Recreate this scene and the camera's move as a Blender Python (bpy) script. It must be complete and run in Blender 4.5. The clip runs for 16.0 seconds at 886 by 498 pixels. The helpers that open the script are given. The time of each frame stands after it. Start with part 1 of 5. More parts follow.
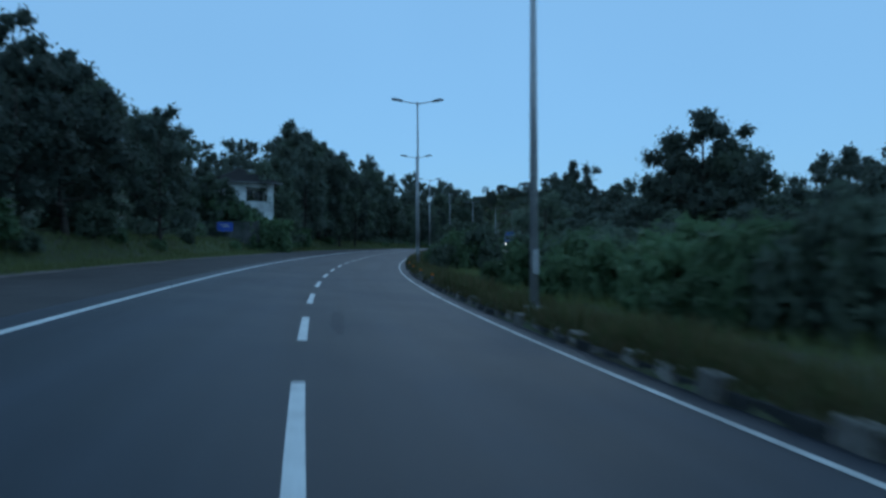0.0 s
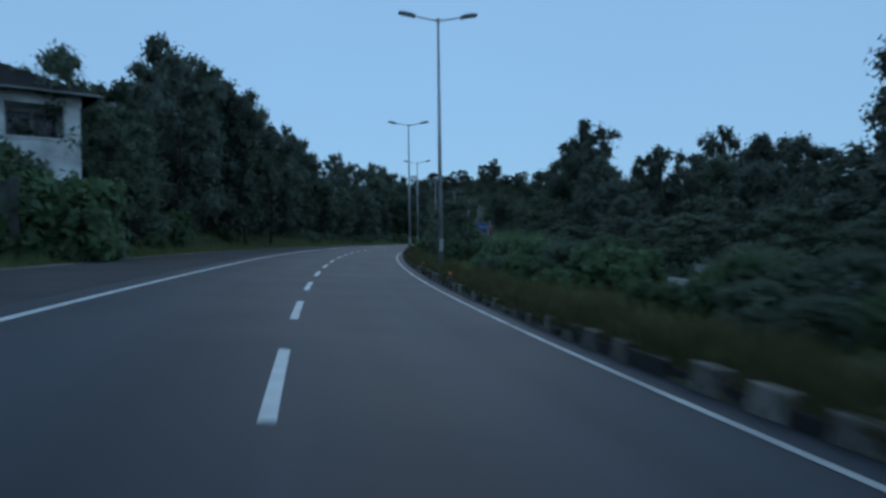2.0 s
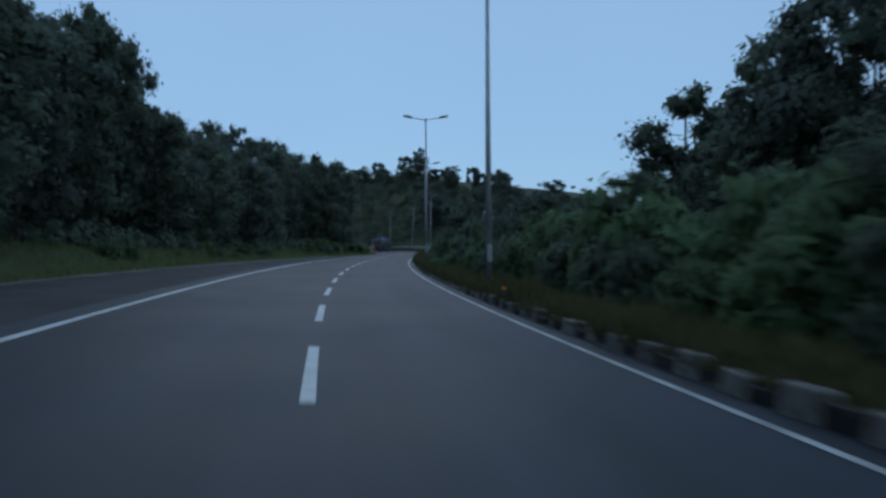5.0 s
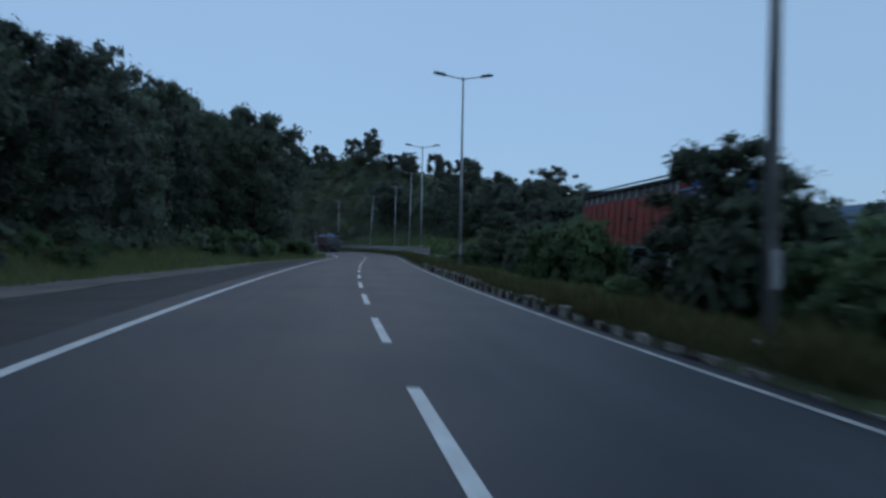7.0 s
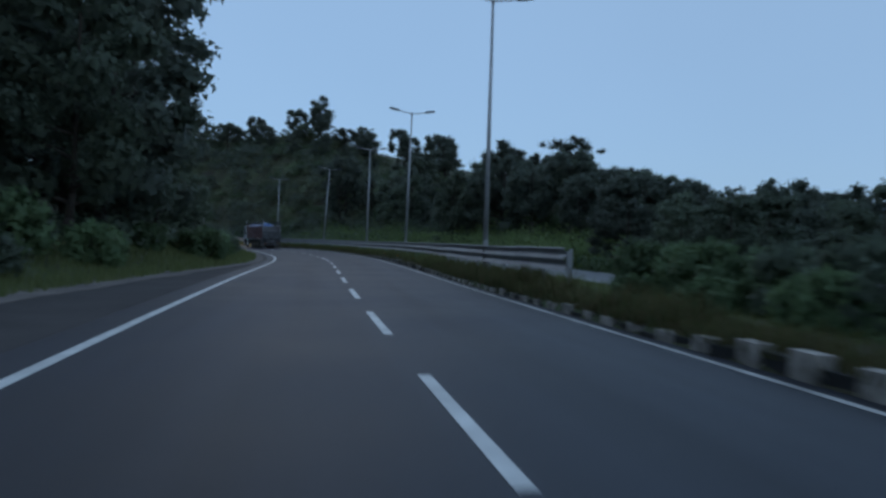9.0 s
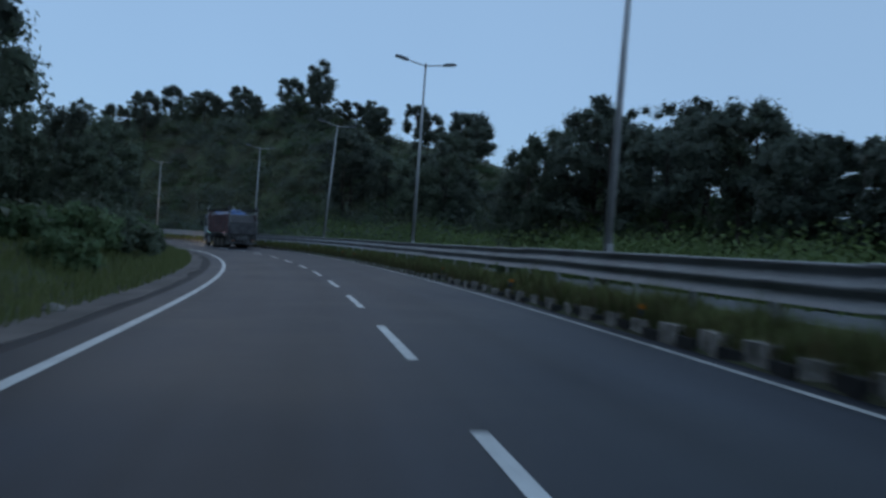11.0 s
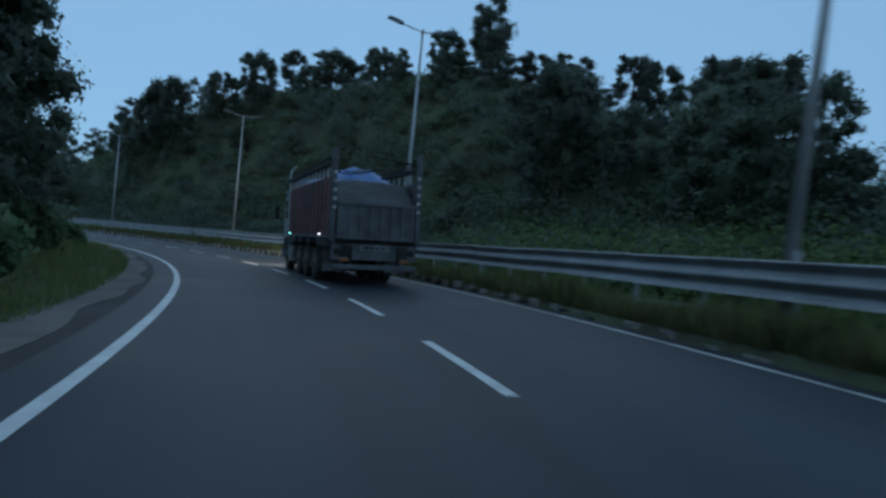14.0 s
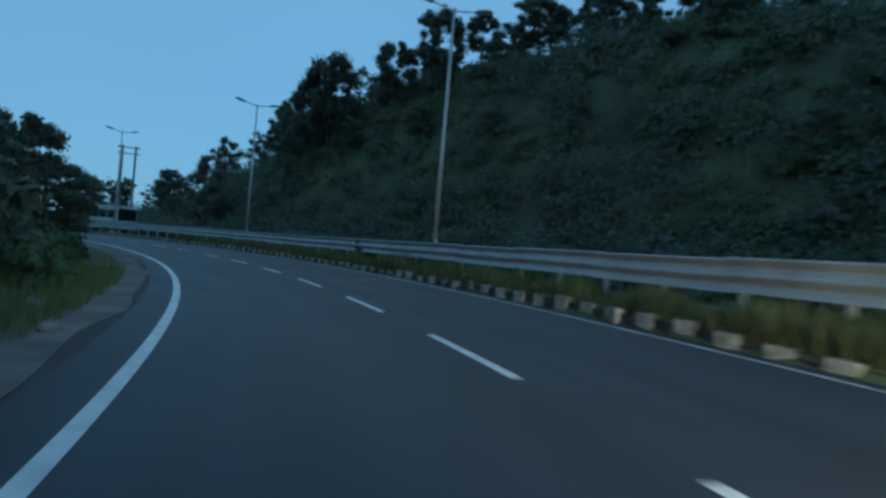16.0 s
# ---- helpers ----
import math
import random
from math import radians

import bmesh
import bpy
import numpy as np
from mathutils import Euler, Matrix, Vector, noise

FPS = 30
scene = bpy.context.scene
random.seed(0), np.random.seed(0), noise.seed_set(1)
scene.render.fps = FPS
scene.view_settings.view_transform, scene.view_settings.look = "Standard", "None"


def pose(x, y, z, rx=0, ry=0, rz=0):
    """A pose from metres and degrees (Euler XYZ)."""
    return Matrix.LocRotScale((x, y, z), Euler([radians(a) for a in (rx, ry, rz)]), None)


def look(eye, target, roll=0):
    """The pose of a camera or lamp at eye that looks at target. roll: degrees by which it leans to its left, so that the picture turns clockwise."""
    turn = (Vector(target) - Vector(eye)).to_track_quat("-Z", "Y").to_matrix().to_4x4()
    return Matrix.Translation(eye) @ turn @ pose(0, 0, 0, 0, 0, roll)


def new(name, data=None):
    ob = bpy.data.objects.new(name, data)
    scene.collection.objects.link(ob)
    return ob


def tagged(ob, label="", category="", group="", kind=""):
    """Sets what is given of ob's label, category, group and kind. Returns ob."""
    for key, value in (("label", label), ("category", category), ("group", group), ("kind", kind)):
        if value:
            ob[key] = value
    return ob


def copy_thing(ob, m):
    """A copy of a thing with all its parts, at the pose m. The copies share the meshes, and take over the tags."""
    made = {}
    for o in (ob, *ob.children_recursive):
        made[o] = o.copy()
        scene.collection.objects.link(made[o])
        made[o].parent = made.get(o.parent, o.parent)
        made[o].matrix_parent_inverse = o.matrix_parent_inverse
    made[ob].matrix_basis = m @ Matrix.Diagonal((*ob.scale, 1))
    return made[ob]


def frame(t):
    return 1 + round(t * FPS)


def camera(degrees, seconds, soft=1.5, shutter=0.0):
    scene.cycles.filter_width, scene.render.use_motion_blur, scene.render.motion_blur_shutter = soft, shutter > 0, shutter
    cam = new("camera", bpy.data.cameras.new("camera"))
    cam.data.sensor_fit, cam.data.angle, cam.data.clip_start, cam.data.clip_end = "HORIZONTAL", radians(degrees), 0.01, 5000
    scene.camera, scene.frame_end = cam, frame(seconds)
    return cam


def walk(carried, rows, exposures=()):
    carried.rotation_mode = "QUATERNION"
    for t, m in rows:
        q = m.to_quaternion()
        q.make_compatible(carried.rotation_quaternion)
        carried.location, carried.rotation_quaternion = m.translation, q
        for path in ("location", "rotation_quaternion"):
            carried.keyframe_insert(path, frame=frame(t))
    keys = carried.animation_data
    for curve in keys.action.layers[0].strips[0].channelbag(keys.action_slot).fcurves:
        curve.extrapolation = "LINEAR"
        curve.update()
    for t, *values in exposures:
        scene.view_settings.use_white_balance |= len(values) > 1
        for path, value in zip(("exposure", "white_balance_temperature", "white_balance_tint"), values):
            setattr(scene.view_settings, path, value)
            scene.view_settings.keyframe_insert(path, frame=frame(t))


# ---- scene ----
SOFT = 2.8
SKY_STRENGTH = 0.1
CLOUD = (3.2, 5.3, 8.2, 1)
HEADLIGHT = 1750
LORRY_S = 266.2
EXPOSURES = ((0.0, 0.1, 5650, -2), (1.0, 0.1, 6150, 2), (3.0, 0.1, 6250, 5), (7.0, 0.1, 6850, 13), (11.5, 0.08, 6800, 12), (14.0, 0.03, 6250, 2), (15.0, -0.05, 5900, -4), (16.0, -0.2, 5400, -12))
cam = camera(66.76, 16.0, soft=SOFT, shutter=0.35)
# seconds, eye (m), heading, pitch and lean of the dashboard camera (degrees)
ROWS = [
    (0.0, 0.041, -3.348, 1.282, -12.03, -0.40, -0.25),
    (0.5, 0.199, 6.800, 1.234, -13.89, -0.42, -0.57),
    (1.0, 0.667, 16.656, 1.216, -15.66, -0.52, -1.12),
    (1.5, 1.451, 26.851, 1.225, -17.60, 0.00, -1.08),
    (2.0, 2.606, 37.119, 1.238, -19.41, -0.83, -0.70),
    (2.5, 4.060, 46.856, 1.252, -21.18, -0.82, -1.45),
    (3.0, 5.731, 56.264, 1.283, -22.69, -0.18, -1.35),
    (3.5, 7.748, 66.329, 1.342, -24.30, -0.13, -0.67),
    (4.0, 9.968, 75.879, 1.406, -25.93, -0.14, -0.70),
    (4.5, 12.436, 85.409, 1.453, -27.37, -0.17, -0.61),
    (5.0, 15.160, 94.911, 1.481, -28.62, -0.22, -0.39),
    (5.5, 18.115, 104.309, 1.504, -29.82, -0.26, -0.08),
    (6.0, 21.264, 113.531, 1.529, -31.11, -0.28, 0.29),
    (6.5, 24.560, 122.510, 1.554, -32.63, -0.24, 0.67),
    (7.0, 27.969, 131.252, 1.571, -34.29, -0.14, 1.07),
    (7.5, 31.603, 139.843, 1.575, -36.27, 0.06, 1.67),
    (8.0, 35.406, 148.071, 1.567, -37.51, -0.18, 1.83),
    (8.5, 39.294, 155.960, 1.555, -38.52, -0.32, 1.87),
    (9.0, 43.226, 163.526, 1.542, -39.33, -0.36, 1.81),
    (9.5, 47.138, 170.834, 1.532, -39.97, -0.33, 1.80),
    (10.0, 50.981, 177.942, 1.521, -40.39, -0.26, 2.03),
    (10.5, 54.713, 184.906, 1.509, -40.52, -0.17, 2.67),
    (11.0, 58.307, 191.734, 1.486, -40.01, -0.05, 3.71),
    (11.5, 61.853, 198.585, 1.455, -39.48, -0.37, 4.33),
    (12.0, 65.190, 205.195, 1.418, -38.68, 0.16, 4.44),
    (12.5, 68.242, 211.699, 1.388, -37.11, 0.27, 4.94),
    (13.0, 70.991, 218.238, 1.374, -34.78, 0.52, 5.40),
    (13.5, 73.567, 225.026, 1.379, -32.15, 0.41, 5.51),
    (14.0, 75.672, 231.587, 1.399, -28.92, 0.40, 5.18),
    (14.5, 77.254, 238.229, 1.409, -25.47, 0.64, 5.05),
    (15.0, 78.608, 245.101, 1.411, -22.18, 0.71, 4.85),
    (15.5, 79.609, 252.481, 1.399, -18.68, 0.59, 4.96),
    (16.0, 80.098, 259.861, 1.382, -15.27, 0.31, 4.88),
]
walk(cam, [(t, pose(x, y, z, 90 + pitch, 0, yaw) @ pose(0, 0, 0, 0, 0, lean)) for t, x, y, z, yaw, pitch, lean in ROWS], EXPOSURES)

# bends (per km), banking and slope (per cent) of the road, every 25 m
KNOTS = np.arange(-30.0, 421.0, 25.0)
BEND = [-2.77, -2.97, -3.49, -3.19, -2.90, -3.05, -2.93, -2.18, -1.02, -0.86, 3.71, 7.95, 9.42, 8.69, 9.09, 9.26, 9.31, 9.33, 9.33]
BANK = [-6.63, -6.89, -7.15, -7.64, -6.85, -5.56, -4.65, -3.27, -0.99, 0.38, 3.34, 4.15, 4.26, 3.91, 3.46, 3.10, 2.79, 2.58, 2.49]
GRADE = [-0.54, -0.63, 0.11, 0.20, 0.68, 0.14, 0.18, -0.04, -0.04, -0.10, -0.34, 0.46, -0.25, -0.02, 0.19, 0.16, 0.12, 0.09, 0.08]

# ---- world, sun and light ----
world = bpy.data.worlds.new("dusk_sky")
scene.world = world
world.use_nodes = True
wn, wl = world.node_tree.nodes, world.node_tree.links
sky = wn.new("ShaderNodeTexSky")
sky.sky_type, sky.sun_disc = "NISHITA", False
sky.sun_elevation, sky.sun_rotation = radians(9), radians(200)
sky.air_density, sky.dust_density, sky.ozone_density = 1.0, 0.6, 4.0
# thin even cloud over the dusk sky
cloud = wn.new("ShaderNodeMix")
cloud.data_type = "RGBA"
cloud.inputs["Factor"].default_value = 0.72
soft = wn.new("ShaderNodeTexNoise")
soft.inputs["Scale"].default_value, soft.inputs["Detail"].default_value = 1.6, 3
tone = wn.new("ShaderNodeMix")
tone.data_type = "RGBA"
tone.inputs[6].default_value = tuple(c * 0.93 for c in CLOUD[:3]) + (1,)
tone.inputs[7].default_value = tuple(c * 1.09 for c in CLOUD[:3]) + (1,)
wl.new(soft.outputs["Fac"], tone.inputs["Factor"])
wl.new(tone.outputs[2], cloud.inputs[7])
wl.new(sky.outputs["Color"], cloud.inputs[6])
wl.new(cloud.outputs[2], wn["Background"].inputs["Color"])
wn["Background"].inputs["Strength"].default_value = SKY_STRENGTH

sun = new("sun", bpy.data.lights.new("sun", "SUN"))
sun.data.energy, sun.data.angle, sun.data.color = 0.12, radians(40), (1.0, 0.9, 0.8)
sun.matrix_world = pose(0, 0, 60, 62, 0, 160)


# ---- the line of the road ----
STEP = 1.0
RUN = np.arange(-120.0, 460.0 + STEP, STEP)
bend = np.interp(RUN, KNOTS, BEND) / 1000
bank = np.interp(RUN, KNOTS, BANK) / 100
rise = np.interp(RUN, KNOTS, GRADE) / 100
rise[RUN < -30] = 0
zero = int(np.argmin(abs(RUN)))
heading = np.cumsum(bend) * STEP
heading -= heading[zero]
line_x, line_y, line_z = np.cumsum(-np.sin(heading)) * STEP, np.cumsum(np.cos(heading)) * STEP, np.cumsum(rise) * STEP
line_x, line_y, line_z = line_x - line_x[zero], line_y - line_y[zero], line_z - line_z[zero]


def at(v, values):
    return np.interp(v, RUN, values)


def smooth(v, a, b):
    u = np.clip((np.asarray(v, float) - a) / (b - a), 0, 1)
    return u * u * (3 - 2 * u)


def spot(s, d, h=0.0):
    """The place s metres along the road, d metres to the right of its dashed line, h above the road line."""
    a = at(s, heading)
    return Vector((at(s, line_x) + d * math.cos(a), at(s, line_y) + d * math.sin(a), at(s, line_z) + h))


def deck(s, d):
    """Height of the banked carriageway over the road line."""
    return np.clip(d, -6, 5) * at(s, bank)


def on_road(s, d, h=0.0, turn=0.0):
    """A pose on the carriageway, x to the right, y along the road, tilted with the bank."""
    p = spot(s, d, deck(s, d) + h)
    return Matrix.Translation(p) @ Matrix.Rotation(float(at(s, heading)) + radians(turn), 4, "Z") @ Matrix.Rotation(-math.atan(float(at(s, bank))), 4, "Y")


# heights of the tree tops over the road line, every 15 m from 30 m to 405 m, in belts beside the road
BELT_S = np.arange(30.0, 406.0, 15.0)
LEFT_BELTS = {}
LEFT_BELTS[-13] = [11, 12, 10, 12.5, 17, 19, 17.5, 14, 9.5, 11, 12, 11.5, 16.5, 18, 19, 16, 19.5, 17, 14, 10, 8, 8, 8, 8, 8, 8]
LEFT_BELTS[-17] = [14, 14, 12, 10, 17.0, 20.5, 21, 19, 13.5, 12, 12.5, 15, 17.5, 19, 19, 19.5, 20, 17, 13, 9, 8, 8, 8, 8, 8, 8]
LEFT_BELTS[-25] = [18, 18, 18, 16, 16, 20, 24, 24, 20, 16, 16.2, 18, 22, 22, 23, 25, 24, 18, 14, 10, 9, 9, 9, 9, 9, 9]
LEFT_BELTS[-37] = [20, 20, 20, 22, 23, 18, 20, 27, 29, 29, 28, 26, 24, 28, 30, 30, 26, 20, 14, 10, 9, 9, 9, 9, 9, 9]
LEFT_BELTS[-53] = [24, 24, 24, 26, 29, 30, 28, 24, 27, 32, 34, 34, 32, 31, 32, 32, 28, 22, 15, 11, 10, 10, 10, 10, 10, 10]
RIGHT_BELTS = {}
RIGHT_BELTS[19] = [7.5, 8, 5.5, 6, 6.2, 9, 11.5, 9, 4.2, 4.2, 4.5, 6, 9, 9, 12, 10.5, 14, 17, 18, 18, 17, 12.5, 8, 9, 8, 8]
RIGHT_BELTS[25] = [7.5, 11, 8.5, 6.6, 7.6, 9, 14, 14, 6.5, 4.8, 5, 5.5, 9, 12.5, 13.5, 13.5, 15, 15.5, 21, 22, 22, 19, 11, 9, 8, 8]
RIGHT_BELTS[35] = [8, 9, 13, 15, 9, 11, 12.5, 14.5, 12, 7, 6, 6.5, 7, 11, 14.5, 17.5, 16, 18, 26, 28, 29, 28.5, 20, 11, 10, 9]
RIGHT_BELTS[49] = [9, 10, 11, 12, 16.5, 20, 17, 16, 15, 11.5, 9.5, 8, 7, 7, 12, 16, 20.5, 22, 25.5, 35.5, 34.5, 34.5, 29.5, 19.5, 9, 9]
RIGHT_BELTS[71] = [12, 12, 13, 14, 15, 16.5, 18.5, 18.5, 19, 22, 24, 22, 14, 9.5, 9.5, 15, 19.5, 25, 28.5, 34.5, 37.5, 39, 38.5, 35, 16, 11]


def belt_top(s, d):
    belts = LEFT_BELTS if d < 0 else RIGHT_BELTS
    ds = sorted(belts)
    v = [float(np.interp(s, BELT_S, belts[k])) for k in ds]
    return float(np.interp(d, ds, v))


# highest tops of the single trees beyond the second carriageway, every 7.5 m from 30 m to 292 m, by distance from the road
VALLEY_S = np.arange(30.0, 300.0, 7.5)
VALLEY_TOPS = {}
VALLEY_TOPS[19] = [2.6, 2.6, 2.6, 2.6, 2.6, 2.6, 2.6, 2.6, 2.6, 2.6, 2.6, 5.6, 5.5, 5.8, 6.2, 6.7, 1.8, 1.9, 2.5, 3.0, 3.9, 4.8, 4.7, 5.0, 5.0, 5.0, 6.9, 10.2, 9.8, 10.3, 6.2, 6.2, 10.4, 11.7, 18.8, 24.1]
VALLEY_TOPS[25] = [3.4, 3.4, 3.4, 3.4, 3.4, 3.4, 3.4, 3.4, 3.4, 3.4, 7.1, 7.8, 14.1, 15.1, 15.8, 14.9, 15.1, 3.6, 3.4, 5.1, 5.3, 6.0, 7.5, 5.5, 5.8, 6.4, 8.1, 9.7, 11.7, 12.6, 12.7, 7.3, 12.0, 12.1, 14.9, 22.7]
VALLEY_TOPS[31] = [12.0, 6.5, 5.5, 10.6, 13.1, 12.1, 7.4, 7.2, 7.9, 7.3, 8.0, 10.1, 11.2, 12.7, 15.5, 16.2, 17.0, 17.7, 4.2, 4.0, 5.1, 6.6, 6.3, 6.0, 6.6, 8.0, 9.3, 10.0, 13.4, 14.6, 15.2, 12.9, 8.3, 14.9, 16.0, 18.7]
VALLEY_TOPS[40] = [12.0, 12.0, 12.0, 8.5, 6.0, 12.1, 14.6, 16.3, 9.2, 9.1, 10.0, 9.7, 9.4, 11.7, 13.6, 14.6, 15.2, 15.5, 16.5, 17.0, 5.1, 4.8, 6.3, 7.5, 8.3, 8.1, 9.2, 10.4, 12.0, 14.3, 16.9, 18.0, 12.2, 9.3, 18.3, 20.0]
VALLEY_TOPS[52] = [12.0, 12.0, 12.0, 12.0, 12.0, 12.8, 8.7, 7.0, 10.7, 14.5, 15.5, 11.7, 12.2, 13.6, 14.9, 11.9, 12.8, 14.0, 14.0, 14.9, 15.9, 17.0, 6.2, 6.0, 6.6, 8.2, 9.8, 9.6, 10.0, 12.3, 15.3, 17.1, 20.5, 13.2, 14.7, 22.6]
VALLEY_TOPS[70] = [12.0, 12.0, 12.0, 12.0, 12.0, 12.0, 12.0, 12.0, 12.0, 12.0, 15.9, 17.0, 9.9, 9.7, 13.5, 12.2, 13.8, 15.7, 17.8, 19.1, 20.0, 17.0, 18.2, 17.8, 19.9, 8.0, 7.3, 8.6, 10.7, 12.1, 11.9, 13.8, 17.8, 20.6, 16.5, 17.7]


def valley_top(s, d):
    ds = sorted(VALLEY_TOPS)
    return float(np.interp(d, ds, [float(np.interp(s, VALLEY_S, VALLEY_TOPS[k])) for k in ds]))


# openings in the woods: s, d, reach, highest top
LEFT_CLEARINGS = ((82.5, -18, 4, 11), (77.6, -13.9, 3.5, 8), (89.4, -17.9, 3, 14.3), (77, -22, 6, 10.5), (172.5, -18, 5, 12.3), (142.5, -18, 4, 17), (124, -11.5, 4, 12.4), (129.5, -13, 4, 13.6), (136, -15.5, 4.5, 15.2), (142, -18, 4, 16.8), (150, -20.5, 5, 18.4), (160, -25, 6, 20.8), (90, -25, 5, 13), (97.5, -25, 4, 14), (187.5, -25, 5, 17), (238, -11, 4, 5.4), (245, -11, 4, 6.0), (252, -12, 4, 7.2), (258, -12, 3.5, 7.8), (264, -12.5, 4, 8.8))
RIGHT_CLEARINGS = ((256, 20, 3.5, 6.1), (262.6, 26.4, 4.5, 7.4), (268, 33, 4.5, 8.6), (273, 40, 5, 9.8), (278, 48, 5.5, 11), (286, 64, 7, 13.6), (296, 89, 10, 17), (277.5, 20, 4, 11.5), (292.5, 36, 4, 19), (161, 27, 4, 3.3), (189, 25.5, 4, 3.7), (197, 26.5, 2.5, 4.6))


def allowed(s, d, slope=4.0):
    return min(c[3] + slope * max(0.0, math.hypot(s - c[0], d - c[1]) - c[2]) for c in LEFT_CLEARINGS + RIGHT_CLEARINGS)


def verge(s):
    """Edge of the shoulder beside the left lane."""
    return float(np.interp(s, [-50, 90, 145, 172, 190, 212, 235, 300, 400], [-9.2, -9.0, -8.2, -7.5, -6.2, -4.7, -4.9, -4.6, -4.8]))


def kerb_line(s):
    return float(np.interp(s, [-50, 100, 145, 163, 200, 228, 400], [4.08, 4.08, 4.0, 3.9, 3.98, 4.0, 3.95]))


FAR_IN, FAR_OUT = 9.2, 16.6     # the second carriageway, beyond the median


def far_level(s, d=12.0):
    """Height of the second carriageway, which falls away to its outer edge."""
    b = float(at(s, bank))
    return float(deck(s, 4.0)) + 0.08 + (d - FAR_IN) * (0.6 * min(b, 0.02) - 0.048)


def land(s, d):
    """Height of the ground over the road line."""
    b = float(at(s, bank))
    e, k = verge(s), kerb_line(s)
    if d < e:
        base = max(e, -6) * b
        out = e - d
        low = 1.7 * float(smooth(out, 1.2, 5.5)) * float(smooth(s, -60, 20)) * (1 - 0.4 * float(smooth(s, 90, 160)))
        top = belt_top(s, min(d, -13))
        hill = max(top - 9, 0) * 0.62 * float(smooth(out, 4, 42))
        return base + low + hill
    if d <= k:
        return deck(s, d) - 0.05
    edge = float(deck(s, k))
    far = far_level(s, min(max(d, FAR_IN), FAR_OUT + 1.2))
    if d <= FAR_IN - 0.7:
        u = (d - k) / (FAR_IN - 0.7 - k)
        return edge + 0.14 + 0.06 * math.sin(math.pi * min(u * 1.2, 1)) + (far - edge - 0.14) * float(smooth(u, 0.35, 1.0))
    if d <= FAR_OUT + 1.2:
        return far - 0.05
    out = d - FAR_OUT - 1.2
    drop = -1.2 * float(smooth(out, 0, 9)) * (1 - float(smooth(s, 195, 235)))
    top = min(belt_top(s, max(d, 19)), allowed(s, d, 1.6) + 4)
    hill = max(top - 8.0, 0) * float(smooth(out, 0, 20)) * float(smooth(s, 205, 265))
    return far - 0.05 + drop + hill


# ---- materials ----
def shader(name, color, rough=0.8, metal=0.0, scale=4.0, spread=0.25, bump=0.3, detail=6.0, coat=0.0, gleam=0.5, fine=0.0, per_object=0.0, per_island=0.0, second=None):
    """A painted or natural surface: two scales of noise in colour, roughness and relief."""
    m = bpy.data.materials.new(name)
    m.use_nodes = True
    n, l = m.node_tree.nodes, m.node_tree.links
    b = n["Principled BSDF"]
    b.inputs["Metallic"].default_value = metal
    b.inputs["Coat Weight"].default_value = coat
    b.inputs["Specular IOR Level"].default_value = gleam
    where = n.new("ShaderNodeTexCoord")
    big, small = n.new("ShaderNodeTexNoise"), n.new("ShaderNodeTexNoise")
    big.inputs["Scale"].default_value, big.inputs["Detail"].default_value = scale, detail
    small.inputs["Scale"].default_value, small.inputs["Detail"].default_value = fine or scale * 14, 4
    for t in (big, small):
        l.new(where.outputs["Object"], t.inputs["Vector"])
    ramp = n.new("ShaderNodeValToRGB")
    dark = tuple(c * (1 - spread) for c in color)
    ramp.color_ramp.elements[0].color = (*(second or dark), 1)
    ramp.color_ramp.elements[1].color = (*tuple(min(c * (1 + spread), 1) for c in color), 1)
    ramp.color_ramp.elements[0].position, ramp.color_ramp.elements[1].position = 0.3, 0.7
    l.new(big.outputs["Fac"], ramp.inputs["Fac"])
    mix = n.new("ShaderNodeMix")
    mix.data_type, mix.blend_type = "RGBA", "OVERLAY"
    mix.inputs["Factor"].default_value = 0.35
    l.new(ramp.outputs["Color"], mix.inputs[6])
    l.new(small.outputs["Fac"], mix.inputs[7])
    last = mix.outputs[2]
    if per_object or per_island:
        hue = n.new("ShaderNodeHueSaturation")
        chance = n.new("ShaderNodeObjectInfo") if per_object else n.new("ShaderNodeNewGeometry")
        span = n.new("ShaderNodeMapRange")
        amount = per_object or per_island
        span.inputs["To Min"].default_value, span.inputs["To Max"].default_value = 1 - amount, 1 + amount
        l.new(chance.outputs["Random" if per_object else "Random Per Island"], span.inputs["Value"])
        l.new(span.outputs["Result"], hue.inputs["Value"])
        l.new(last, hue.inputs["Color"])
        last = hue.outputs["Color"]
    l.new(last, b.inputs["Base Color"])
    gloss = n.new("ShaderNodeMapRange")
    gloss.inputs["To Min"].default_value, gloss.inputs["To Max"].default_value = max(rough - 0.12, 0.04), min(rough + 0.12, 1)
    l.new(big.outputs["Fac"], gloss.inputs["Value"])
    l.new(gloss.outputs["Result"], b.inputs["Roughness"])
    if bump:
        rel = n.new("ShaderNodeBump")
        rel.inputs["Strength"].default_value, rel.inputs["Distance"].default_value = bump, 0.02
        l.new(small.outputs["Fac"], rel.inputs["Height"])
        l.new(rel.outputs["Normal"], b.inputs["Normal"])
    return m


def lamp_glow(name, color, strength):
    m = bpy.data.materials.new(name)
    m.use_nodes = True
    b = m.node_tree.nodes["Principled BSDF"]
    b.inputs["Base Color"].default_value = (*color, 1)
    b.inputs["Emission Color"].default_value = (*color, 1)
    b.inputs["Emission Strength"].default_value = strength
    return m


